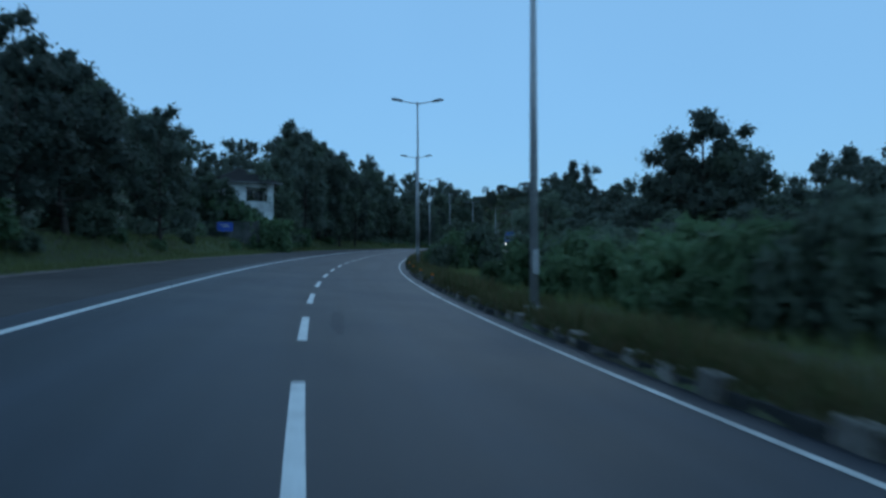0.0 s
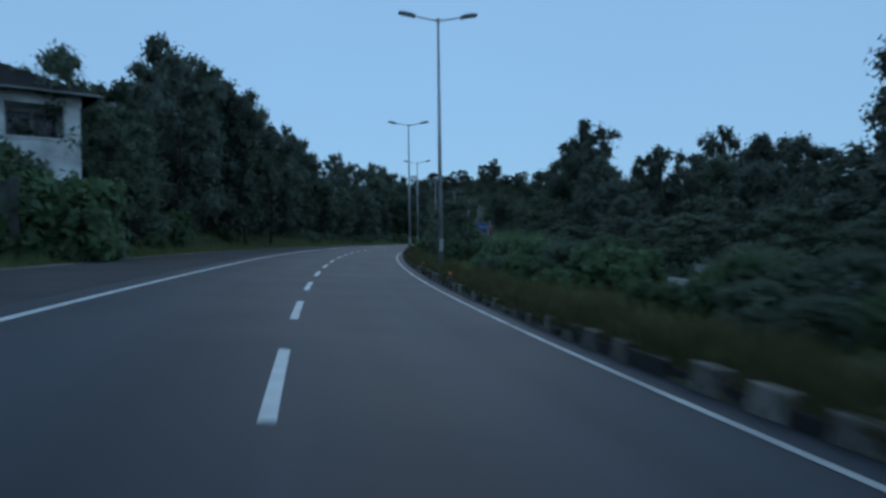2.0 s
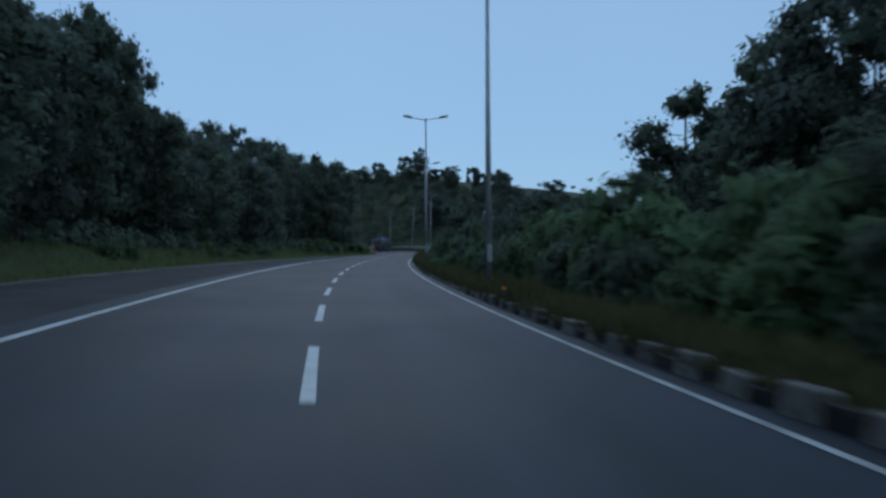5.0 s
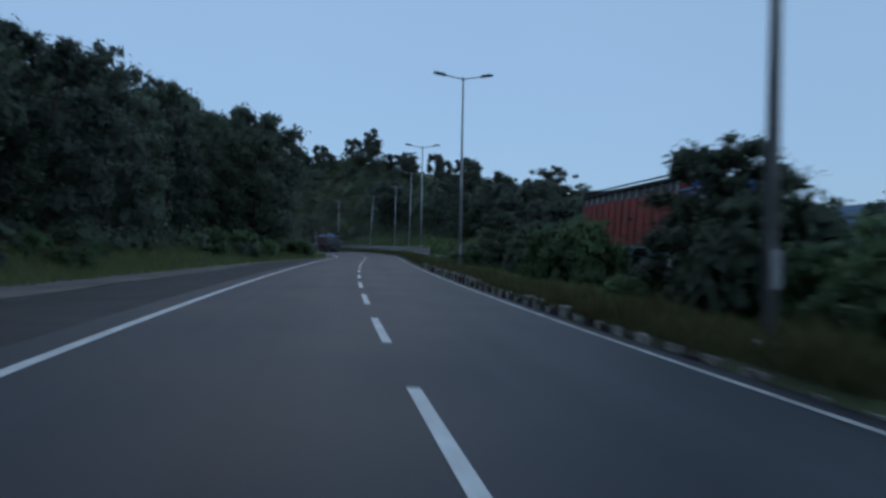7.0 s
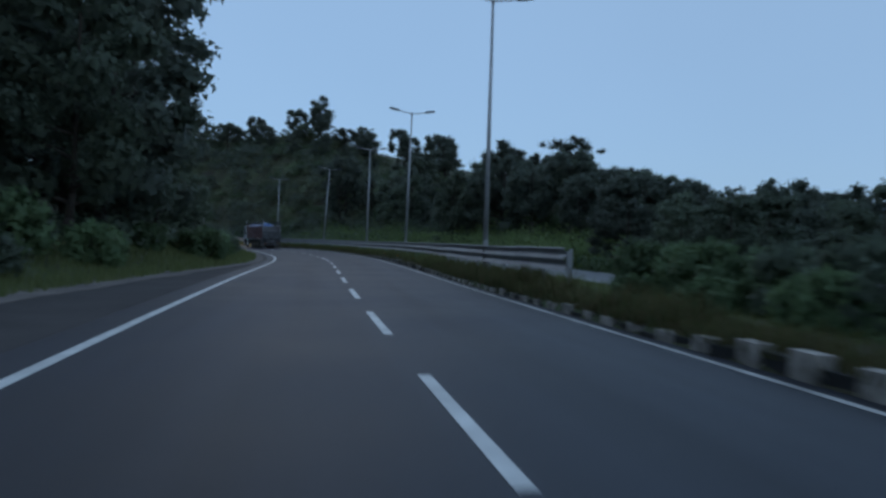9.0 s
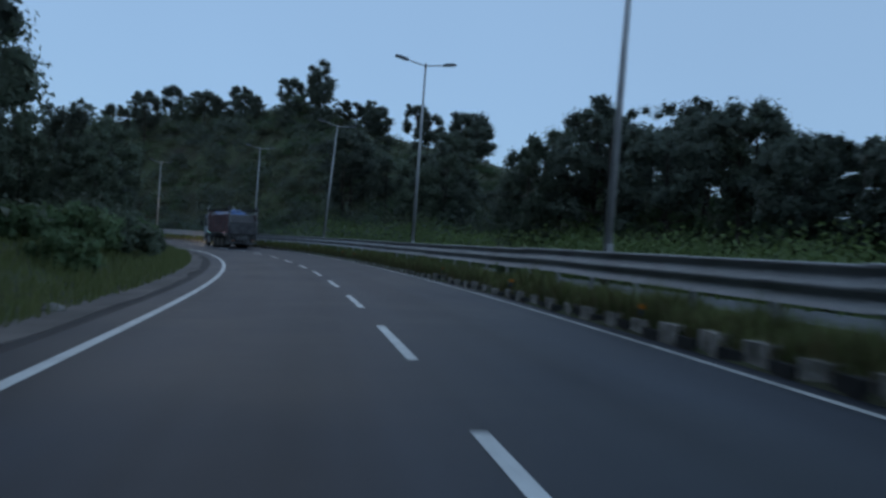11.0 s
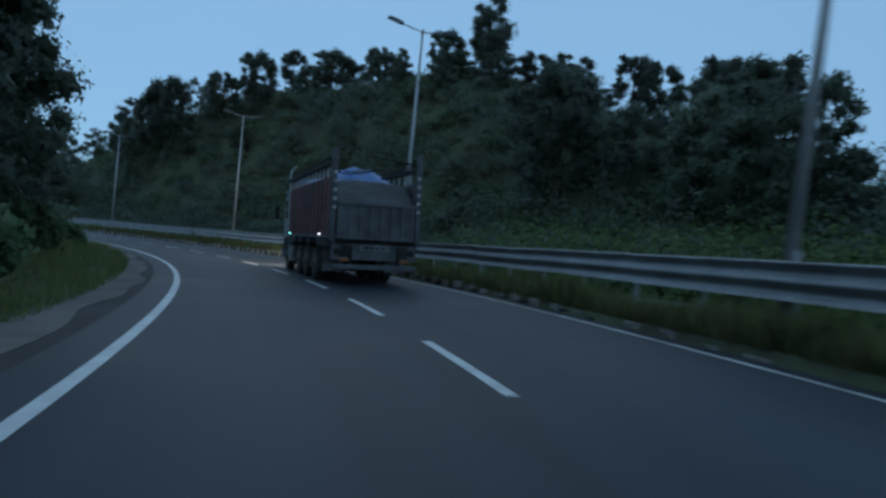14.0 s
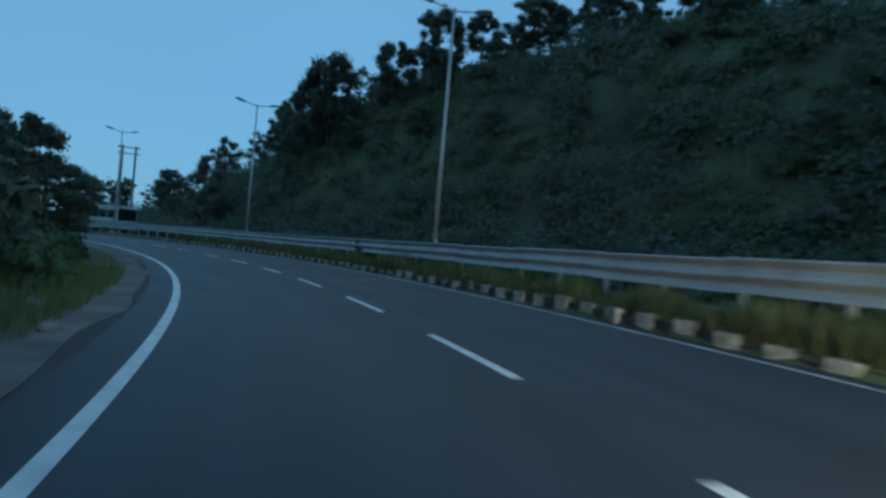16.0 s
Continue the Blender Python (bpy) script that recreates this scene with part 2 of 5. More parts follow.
def leaf_shader(name, color, second, spread=0.3):
    m = bpy.data.materials.new(name)
    m.use_nodes = True
    n, l = m.node_tree.nodes, m.node_tree.links
    b = n["Principled BSDF"]
    b.inputs["Roughness"].default_value = 0.6
    b.inputs["Specular IOR Level"].default_value = 0.25
    isle, ob = n.new("ShaderNodeNewGeometry"), n.new("ShaderNodeObjectInfo")
    mix = n.new("ShaderNodeMix")
    mix.data_type = "RGBA"
    mix.inputs[6].default_value, mix.inputs[7].default_value = (*color, 1), (*second, 1)
    l.new(isle.outputs["Random Per Island"], mix.inputs["Factor"])
    hue, span = n.new("ShaderNodeHueSaturation"), n.new("ShaderNodeMapRange")
    span.inputs["To Min"].default_value, span.inputs["To Max"].default_value = 1 - spread, 1 + spread
    l.new(ob.outputs["Random"], span.inputs["Value"])
    l.new(span.outputs["Result"], hue.inputs["Value"])
    l.new(mix.outputs[2], hue.inputs["Color"])
    l.new(hue.outputs["Color"], b.inputs["Base Color"])
    # thin leaves let part of the light through
    thin, both = n.new("ShaderNodeBsdfTranslucent"), n.new("ShaderNodeMixShader")
    l.new(hue.outputs["Color"], thin.inputs["Color"])
    both.inputs["Fac"].default_value = 0.5
    l.new(b.outputs["BSDF"], both.inputs[1])
    l.new(thin.outputs["BSDF"], both.inputs[2])
    l.new(both.outputs["Shader"], n["Material Output"].inputs["Surface"])
    return m


ASPHALT = shader("asphalt", (0.0245, 0.028, 0.037), 0.58, scale=0.35, spread=0.3, bump=0.25, fine=60, gleam=0.34)


def add_streaks(m, amount):
    """Wheel tracks and drip stains drawn out along the road."""
    n, l = m.node_tree.nodes, m.node_tree.links
    b = n["Principled BSDF"]
    uv, stretch, tex = n.new("ShaderNodeUVMap"), n.new("ShaderNodeMapping"), n.new("ShaderNodeTexNoise")
    uv.uv_map = "along"
    stretch.inputs["Scale"].default_value = (1.1, 0.035, 1)
    tex.inputs["Scale"].default_value, tex.inputs["Detail"].default_value = 1.0, 4
    l.new(uv.outputs["UV"], stretch.inputs["Vector"])
    l.new(stretch.outputs["Vector"], tex.inputs["Vector"])
    span, hue = n.new("ShaderNodeMapRange"), n.new("ShaderNodeHueSaturation")
    span.inputs["From Min"].default_value, span.inputs["From Max"].default_value = 0.3, 0.7
    span.inputs["To Min"].default_value, span.inputs["To Max"].default_value = 1 - amount, 1 + amount
    l.new(tex.outputs["Fac"], span.inputs["Value"])
    l.new(span.outputs["Result"], hue.inputs["Value"])
    l.new(b.inputs["Base Color"].links[0].from_socket, hue.inputs["Color"])
    l.new(hue.outputs["Color"], b.inputs["Base Color"])
    return m


add_streaks(ASPHALT, 0.35)
# base colour lightened to carry the sky's grazing sheen on the second carriageway
SKYLIT_ASPHALT = shader("worn_pale_asphalt", (0.075, 0.075, 0.08), 0.5, scale=0.4, spread=0.3, bump=0.2, fine=50, gleam=0.5)
OLD_ASPHALT = shader("worn_shoulder_asphalt", (0.06, 0.053, 0.052), 0.85, scale=0.5, spread=0.35, bump=0.4, fine=40, gleam=0.3)
PATCH = shader("tar_patch", (0.0205, 0.0225, 0.0285), 0.7, scale=1.5, spread=0.3, bump=0.2, fine=70)
GRAVEL = shader("gravel", (0.15, 0.125, 0.112), 0.95, scale=0.8, spread=0.4, bump=0.8, fine=25)
SOIL = shader("soil_and_grass", (0.05, 0.065, 0.028), 0.95, scale=0.25, spread=0.5, bump=0.8, fine=9, second=(0.04, 0.03, 0.018))
LINE = shader("road_paint", (0.62, 0.62, 0.6), 0.55, scale=3.0, spread=0.2, bump=0.1, fine=45)
WORN_LINE = shader("worn_road_paint", (0.42, 0.41, 0.39), 0.6, scale=1.6, spread=0.4, bump=0.1, fine=40)
KERB_WHITE = shader("whitewashed_stone", (0.24, 0.215, 0.19), 0.85, scale=4.0, spread=0.5, bump=0.6, per_object=0.4, second=(0.07, 0.065, 0.055))
KERB_BLACK = shader("black_painted_stone", (0.02, 0.02, 0.019), 0.8, scale=3.0, spread=0.4, bump=0.5, per_object=0.3)
ZINC = shader("galvanised_steel", (0.3, 0.305, 0.31), 0.55, 0.4, scale=1.2, spread=0.2, bump=0.05)
DULL_ZINC = shader("weathered_galvanised_steel", (0.4, 0.4, 0.4), 0.55, 0.4, scale=0.8, spread=0.2, bump=0.05)
LAMP_GREY = shader("grey_lamp_housing", (0.1, 0.11, 0.12), 0.5, 0.3, scale=5, bump=0.05)
LENS = shader("lamp_lens", (0.5, 0.52, 0.55), 0.2, 0.0, scale=5, bump=0.0)
BARK = shader("bark", (0.055, 0.042, 0.032), 0.95, scale=2.0, spread=0.4, bump=0.9, fine=18)
LEAF = leaf_shader("tree_leaves", (0.112, 0.142, 0.102), (0.142, 0.174, 0.115))
LEAF_DARK = leaf_shader("dark_tree_leaves", (0.1, 0.122, 0.1), (0.128, 0.15, 0.112))
SHRUB = leaf_shader("shrub_leaves", (0.11, 0.172, 0.085), (0.145, 0.205, 0.1))
BRIGHT_SHRUB = leaf_shader("bright_shrub_leaves", (0.13, 0.19, 0.065), (0.18, 0.24, 0.09))
DUSTY_SHRUB = leaf_shader("dusty_shrub_leaves", (0.13, 0.15, 0.095), (0.165, 0.18, 0.115))
GRASS = leaf_shader("grass_blades", (0.13, 0.165, 0.06), (0.195, 0.21, 0.09))
DRY_GRASS = leaf_shader("dry_grass_blades", (0.15, 0.115, 0.06), (0.085, 0.11, 0.04))
# distance haze is mixed into this base colour as blue
HAZE_TINT_HILL = shader("hazy_blue_hill", (0.075, 0.13, 0.19), 1.0, scale=0.01, spread=0.25, bump=0.3, fine=0.1)
HAZE_HILL = shader("far_wooded_hill", (0.03, 0.042, 0.04), 1.0, scale=0.02, spread=0.3, bump=0.5, fine=0.2)


# ---- building blocks ----
def part(name, bm, material, parent=None, label="", smoothed=False):
    me = bpy.data.meshes.new(name)
    bm.to_mesh(me)
    bm.free()
    for m in material if isinstance(material, (list, tuple)) else [material]:
        me.materials.append(m)
    if smoothed:
        me.polygons.foreach_set("use_smooth", [True] * len(me.polygons))
    ob = new(name, me)
    if parent:
        ob.parent = parent
    return tagged(ob, label)


def box(bm, x0, x1, y0, y1, z0, z1, bevel=0.0, m=None):
    geo = bmesh.ops.create_cube(bm, size=1, matrix=(m or Matrix()) @ Matrix.Translation(((x0 + x1) / 2, (y0 + y1) / 2, (z0 + z1) / 2)) @ Matrix.Diagonal((x1 - x0, y1 - y0, z1 - z0, 1)))
    if bevel:
        edges = list({e for v in geo["verts"] for e in v.link_edges})
        bmesh.ops.bevel(bm, geom=edges, offset=bevel, segments=2, affect="EDGES", profile=0.6)
    return bm


def rod(bm, a, b, r0, r1=None, sides=10):
    a, b = Vector(a), Vector(b)
    way = b - a
    m = Matrix.Translation((a + b) / 2) @ way.to_track_quat("Z", "Y").to_matrix().to_4x4()
    bmesh.ops.create_cone(bm, cap_ends=True, segments=sides, radius1=r0, radius2=r0 if r1 is None else r1, depth=way.length, matrix=m)
    return bm


def B():
    return bmesh.new()


def mesh_from(name, verts, faces, material, smoothed=False):
    me = bpy.data.meshes.new(name)
    me.from_pydata([tuple(v) for v in verts], [], faces)
    me.materials.append(material)
    if smoothed:
        me.polygons.foreach_set("use_smooth", [True] * len(me.polygons))
    me.update()
    return me


def strip(name, s0, s1, d0, d1, lift, material, thick=0.0, ds=3.0, height=None):
    """A band along the road between the offsets d0 and d1 (numbers or functions of s)."""
    ss = np.linspace(s0, s1, max(2, int((s1 - s0) / ds) + 1))
    f0, f1 = (d0 if callable(d0) else lambda s: d0), (d1 if callable(d1) else lambda s: d1)
    hh = height or (lambda s, d: float(deck(s, d)))
    verts, faces = [], []
    for s in ss:
        a, b = f0(s), f1(s)
        for d in (a, b):
            verts.append(spot(s, d, hh(s, d) + lift))
        if thick:
            for d in (b, a):
                verts.append(spot(s, d, hh(s, d) + lift - thick))
    w = 4 if thick else 2
    for i in range(len(ss) - 1):
        o, p = i * w, (i + 1) * w
        faces.append((o, o + 1, p + 1, p))
        if thick:
            for j in (1, 2, 3):
                k = (j + 1) % 4
                faces.append((o + j, o + k, p + k, p + j))
    me = mesh_from(name, verts, faces, material)
    # across and along, for streaks that follow the traffic
    flat = [(f(s), s) for s in ss for f in ((f0, f1, f1, f0) if thick else (f0, f1))]
    uv = me.uv_layers.new(name="along")
    for loop in me.loops:
        uv.data[loop.index].uv = flat[loop.vertex_index]
    return new(name, me)


# ---- ground, carriageways and markings ----
def build_ground():
    ss = list(np.arange(-100, 441, 6.0))
    offs = [-85, -70, -58, -48, -40, -33, -27, -22, -18, -15, -13, -11.5, -10.3, -9.2, -8.2, -7.2, -6, -4.8, -3, 0, 3, 4.2, 4.6, 5.4, 6.4, 7.4, 8.5, 9.4, 13, 16.4, 17.8, 19.5, 22, 25, 29, 34, 40, 48, 58, 72, 90, 115, 150]
    verts, faces = [], []
    for s in ss:
        k, e = kerb_line(s), verge(s)
        for d in offs:
            if d == 4.2:
                d = k - 0.02
            elif d == 4.6:
                d = k + 0.1
            elif d == -4.8:
                d = e + 0.1
            elif d > -8.5 and d < -4.9:
                d = e - 0.4 - (-5.9 - d) * 0.55 if d < -5.9 else e - 0.05
            elif -13 < d <= -8.5:
                d = e - 1.9 + (d + 8.2) * 0.9
            h = land(s, d)
            if d < -11 or d > 19:
                p = spot(s, d)
                h += 0.5 * noise.noise(p * 0.12) * min(1, max(-11 - d, d - 19) / 6)
            verts.append(spot(s, d, h))
    w = len(offs)
    for i in range(len(ss) - 1):
        for j in range(w - 1):
            a = i * w + j
            faces.append((a, a + 1, a + w + 1, a + w))
    # the plain runs on to the horizon, a little lower
    o = len(verts)
    rings = [0, 200, 500, 1200, 2600, 4500]
    n = 48
    for r in rings:
        for k in range(n):
            a = 2 * math.pi * k / n
            verts.append((40 + r * math.cos(a), 160 + r * math.sin(a), -3.2 - (0 if r < 600 else 3)))
    for i in range(len(rings) - 1):
        for k in range(n):
            a, b = o + i * n + k, o + i * n + (k + 1) % n
            faces.append((a, a + n, b + n, b))
    ob = new("ground", mesh_from("ground", verts, faces, SOIL, True))
    tagged(ob, "grassy roadside ground with wooded banks on both sides", "ground", kind="structure")


build_ground()
LANE_L, LANE_R = 3.58, 3.62
road = tagged(strip("road", -100, 430, -4.2, lambda s: kerb_line(s) + 0.02, 0.0, ASPHALT, 0.25, 0.75), "dark smooth asphalt carriageway with two lanes", "road", kind="structure")
tagged(strip("shoulder", -100, 430, lambda s: verge(s) + 0.35 * noise.noise(Vector((s * 0.21, 3, 0))) , -4.2, -0.004, OLD_ASPHALT, 0.25, 0.8), "worn grey asphalt shoulder beside the left lane", "shoulder", kind="structure")
tagged(strip("gravel_edge", -100, 430, lambda s: verge(s) - 0.9 + 0.5 * noise.noise(Vector((s * 0.17, 9, 0))), lambda s: verge(s) + 0.3 + float(np.interp(s, (128, 140, 168, 178), (0, 1.0, 1.0, 0))) + 0.35 * noise.noise(Vector((s * 0.3, 5, 0))), 0.012, GRAVEL, 0.2, 0.8), "loose gravel along the shoulder edge", "gravel", kind="structure")


far_road = tagged(strip("road_2", -100, 430, FAR_IN, FAR_OUT, 0.0, SKYLIT_ASPHALT, 0.25, 0.75, far_level), "asphalt carriageway beyond the planted median", "road", kind="structure")


def marking(s0, s1, d, width, parent, height=None, lift=0.006):
    ob = strip("road_line", s0, s1, d - width / 2 if not callable(d) else d, d + width / 2 if not callable(d) else d, lift, LINE, 0.0, 0.75, height)
    ob.parent = parent
    return ob


tagged(marking(-80, 330, -LANE_L, 0.15, road), "solid white edge line beside the shoulder")
right_line = tagged(marking(-80, 330, LANE_R, 0.105, road), "worn thin white edge line beside the kerb")
right_line.data.materials[0] = WORN_LINE
for k in range(-12, 58):
    tagged(marking(k * 6.0, k * 6.0 + 3.1, 0.0, 0.13, road), "short white centre dash")
tagged(marking(-80, 330, FAR_OUT - 0.5, 0.15, far_road, far_level), "solid white edge line")
tagged(marking(-80, 330, FAR_IN + 0.5, 0.15, far_road, far_level), "solid white edge line")
for s, d, a, b in ((8.6, 0.55, 3.6, 0.16), (96, 1.6, 5.0, 0.2)):
    def wobble(side):
        return lambda s_: d + side * b * (0.75 + 0.5 * noise.noise(Vector((s_ * 1.1, d * 3 + side, 1)))) * math.sin(math.pi * min(max((s_ - s + a / 2) / a, 0.03), 0.97)) ** 0.4
    ob = strip("tar_patch", s - a / 2, s + a / 2, wobble(-1), wobble(1), 0.004, PATCH, 0, 0.3)
    ob.parent = road


# ---- trees and shrubs ----
def leaf_quads(points, ways, sizes, rng):
    """Small leaf sprays: one three-cornered blade each."""
    n = len(points)
    a = rng.normal(size=(n, 3))
    a -= (a * ways).sum(1)[:, None] * ways * 0.55
    a /= np.linalg.norm(a, axis=1)[:, None] + 1e-9
    b = np.cross(ways, a)
    b /= np.linalg.norm(b, axis=1)[:, None] + 1e-9
    L, Wd = sizes[:, None], (sizes * rng.uniform(0.45, 0.7, n))[:, None]
    p, q, r = points - a * L * 0.45 - b * Wd * 0.5, points + b * Wd * 0.75 - a * L * 0.2, points + a * L * 0.65 + ways * L * 0.12
    # every blade faces outwards
    turned = ((np.cross(q - p, r - p) * ways).sum(1) < 0)[:, None]
    q, r = np.where(turned, r, q), np.where(turned, q, r)
    v = np.stack([p, q, r], 1).reshape(-1, 3)
    f = np.arange(3 * n).reshape(n, 3)
    return v, f, np.repeat(ways, 3, axis=0)


def fast_mesh(name, v, f, material, normals=None):
    me = bpy.data.meshes.new(name)
    n, k = len(f), f.shape[1]
    me.vertices.add(len(v))
    me.vertices.foreach_set("co", v.astype(np.float32).ravel())
    me.loops.add(n * k)
    me.loops.foreach_set("vertex_index", f.astype(np.int32).ravel())
    me.polygons.add(n)
    me.polygons.foreach_set("loop_start", np.arange(0, n * k, k, dtype=np.int32))
    me.polygons.foreach_set("loop_total", np.full(n, k, dtype=np.int32))
    me.materials.append(material)
    me.update(calc_edges=True)
    if normals is not None:
        # blades of one clump are shaded as one soft mass
        me.polygons.foreach_set("use_smooth", np.ones(n, dtype=bool))
        soft_normals = me.attributes.new("custom_normal", "FLOAT_VECTOR", "POINT")
        soft_normals.data.foreach_set("vector", normals.astype(np.float32).ravel())
    return me


def clumps(centres, radii, per, size, rng, flat=0.8):
    """Leaf sprays in clumps: small ones outside, broader ones filling the inside."""
    pts, ways, sizes = [], [], []
    for c, r, k in zip(centres, radii, per):
        w = rng.normal(size=(k, 3))
        w /= np.linalg.norm(w, axis=1)[:, None]
        inner = rng.uniform(size=k) < 0.4
        lump = 1 + 0.22 * np.sin(w[:, 0] * 6 + c[0] * 9) * np.sin(w[:, 2] * 7 + c[1] * 7)
        rad = r * lump * np.where(inner, rng.uniform(0.15, 0.62, k), rng.uniform(0.68, 1.02, k))
        p = w * rad[:, None] * np.array([1, 1, flat])
        pts.append(c + p)
        w2 = w + np.array([0, 0, 0.55]) + rng.normal(size=(k, 3)) * 0.3
        ways.append(w2 / np.linalg.norm(w2, axis=1)[:, None])
        sizes.append(size * np.where(inner, rng.uniform(1.6, 2.4, k), rng.uniform(0.65, 1.25, k)))
    return np.concatenate(pts), np.concatenate(ways), np.concatenate(sizes)


def make_tree(seed, spread, stem, leaves, leaf, material, label, narrow=False, airy=False, ball=None):
    """A tree ten metres high: tapered trunk, limbs, and a broken crown of leaf clumps."""
    rng = np.random.default_rng(seed)
    tree = new("tree")
    tagged(tree, label, "tree", "roadside trees")
    bm = B()
    lean = rng.normal(size=2) * 0.35
    knots = [Vector((0, 0, -0.6)), Vector((lean[0] * 0.3, lean[1] * 0.3, stem * 5)), Vector((lean[0], lean[1], stem * 10)), Vector((lean[0] * 1.6, lean[1] * 1.6, 8.6))]
    for i, (p, q) in enumerate(zip(knots, knots[1:])):
        rod(bm, p, q, 0.24 - 0.07 * i, 0.19 - 0.07 * i, 8)
    centres, radii = [], []
    limbs = 13 if airy else 16
    for i in range(limbs):
        u = (i + rng.uniform(0.1, 0.9)) / limbs
        z = stem * 10 * 0.75 + u * (9.0 - stem * 7.5)
        shape = (1.0 - 0.8 * u) if narrow else math.sin(math.pi * (0.18 + 0.72 * u)) ** 0.8
        reach = spread * (0.35 + 0.65 * shape) * rng.uniform(0.65, 1.15)
        a = i * 2.4 + rng.uniform(-0.5, 0.5)
        root = Vector((lean[0] * z / 9, lean[1] * z / 9, z - reach * 0.25))
        tip = Vector((root.x + math.cos(a) * reach, root.y + math.sin(a) * reach, z + reach * 0.2 * rng.uniform(0.2, 1)))
        mid = root.lerp(tip, 0.55) + Vector((0, 0, -0.08 * reach))
        rod(bm, root, mid, 0.085 * (1.15 - u), 0.055 * (1.15 - u), 4)
        rod(bm, mid, tip, 0.055 * (1.15 - u), 0.02, 3)
        r = (0.75 + 0.45 * shape) * rng.uniform(0.75, 1.2)
        centres.append(np.array(tip) * 0.96 + np.array(root) * 0.04)
        radii.append(r * (0.95 if airy else 1.0))
        if airy:
            # small tufts round each limb's end, with sky between
            for j in range(2):
                centres.append(np.array(tip) + rng.normal(size=3) * np.array([0.75, 0.75, 0.4]))
                radii.append(r * rng.uniform(0.5, 0.72))
        if not airy or u < 0.75:
            centres.append(np.array(mid) + np.array([0, 0, 0.25]))
            radii.append(r * 0.8)
    if ball:
        # a full rounded crown: clumps spread through an egg-shaped space
        centres, radii = [], []
        for k in range(34):
            w = rng.normal(size=3)
            w *= rng.uniform(0.55, 1.0) ** 0.5 / np.linalg.norm(w)
            centres.append(np.array([lean[0], lean[1], 9.3 - ball[1]]) + w * np.array([ball[0], ball[0], ball[1]]))
            radii.append(rng.uniform(0.5, 1.15) * (1.15 - 0.35 * max(w[2], 0)))
    for k in range(0 if ball else 5):
        centres.append(np.array([lean[0] * 1.5 + rng.normal() * 0.5, lean[1] * 1.5 + rng.normal() * 0.5, 8.2 + k * 0.3]))
        radii.append(rng.uniform(0.55, 0.95))
    radii = np.array(radii)
    per = np.maximum(8, leaves * radii ** 2 / (radii ** 2).sum()).astype(int)
    part("trunk", bm, BARK, tree, smoothed=True)
    v, f, n = leaf_quads(*clumps(centres, radii, per, leaf, rng), rng)
    v[:, 2] *= 10.0 / v[:, 2].max()
    crown = new("crown", fast_mesh("crown", v, f, material, n))
    crown.parent = tree
    return tree


def make_bush(seed, leaves, leaf, material, label, group):
    """A shrub about one metre high and two metres wide."""
    rng = np.random.default_rng(seed)
    bush = new("bush")
    tagged(bush, label, "bush", group)
    bm = B()
    centres, radii = [], []
    for i in range(11):
        a, r = i * 2.4 + rng.uniform(-0.4, 0.4), math.sqrt((i + 0.4) / 11) * 0.72
        tip = (math.cos(a) * r, math.sin(a) * r, 0.72 - 0.32 * r * r + rng.uniform(-0.14, 0.16))
        rod(bm, (tip[0] * 0.15, tip[1] * 0.15, -0.1), tip, 0.022, 0.008, 5)
        centres.append(np.array(tip) - np.array([0, 0, 0.08]))
        radii.append(rng.uniform(0.22, 0.34))
        centres.append(np.array([tip[0] * 1.05, tip[1] * 1.05, 0.22]))
        radii.append(rng.uniform(0.24, 0.34))
    radii = np.array(radii)
    per = np.maximum(8, leaves * radii ** 2 / (radii ** 2).sum()).astype(int)
    part("stem", bm, BARK, bush)
    v, f, n = leaf_quads(*clumps(centres, radii, per, leaf, rng, 0.95), rng)
    v[:, 2] = np.maximum(v[:, 2], 0.0)
    foliage = new("foliage", fast_mesh("foliage", v, f, material, n))
    foliage.parent = bush
    return bush


TREES = [
    make_tree(1, 3.2, 0.2, 4800, 0.27, LEAF_DARK, "broad dark-leaved roadside tree with an open crown"),
    make_tree(2, 2.7, 0.17, 4600, 0.26, LEAF, "leafy roadside tree with a ragged rounded crown"),
    make_tree(3, 2.7, 0.34, 3800, 0.27, LEAF_DARK, "tall tree with bare stem and gappy crown"),
    make_tree(4, 2.5, 0.1, 4800, 0.26, LEAF, "dense dark green tree among the woods"),
    make_tree(5, 1.9, 0.16, 3600, 0.24, LEAF_DARK, "slim pointed dark tree on the hill", narrow=True),
    make_tree(6, 2.9, 0.28, 4600, 0.25, LEAF_DARK, "tall spreading tree with airy tufted crown", airy=True),
    make_tree(8, 1.6, 0.3, 4400, 0.25, LEAF_DARK, "tall egg-shaped dark tree with a bare lower stem", ball=(1.9, 3.5)),
    make_tree(9, 2.0, 0.26, 4600, 0.26, LEAF_DARK, "round-crowned dark tree standing clear of its neighbours", ball=(2.4, 3.3)),
]
BUSHES = [
    make_bush(11, 1700, 0.11, SHRUB, "rounded green flowering shrub planted on the median", "median shrubs"),
    make_bush(12, 1700, 0.11, SHRUB, "dense green shrub on the road median", "median shrubs"),
    make_bush(13, 1500, 0.11, LEAF, "dark loose shrub with long shoots", "median shrubs"),
]
used = set()


def plant(models, k, p, turn, sx, sz):
    """The first use of a model moves it there, later ones copy it."""
    m = Matrix.Translation(p) @ Matrix.Rotation(turn, 4, "Z") @ Matrix.Diagonal((sx, sx, sz, 1))
    if (id(models), k) in used:
        z = models[k].scale
        return copy_thing(models[k], m @ Matrix.Diagonal((1 / z.x, 1 / z.y, 1 / z.z, 1)))
    used.add((id(models), k))
    models[k].matrix_basis = m
    return models[k]


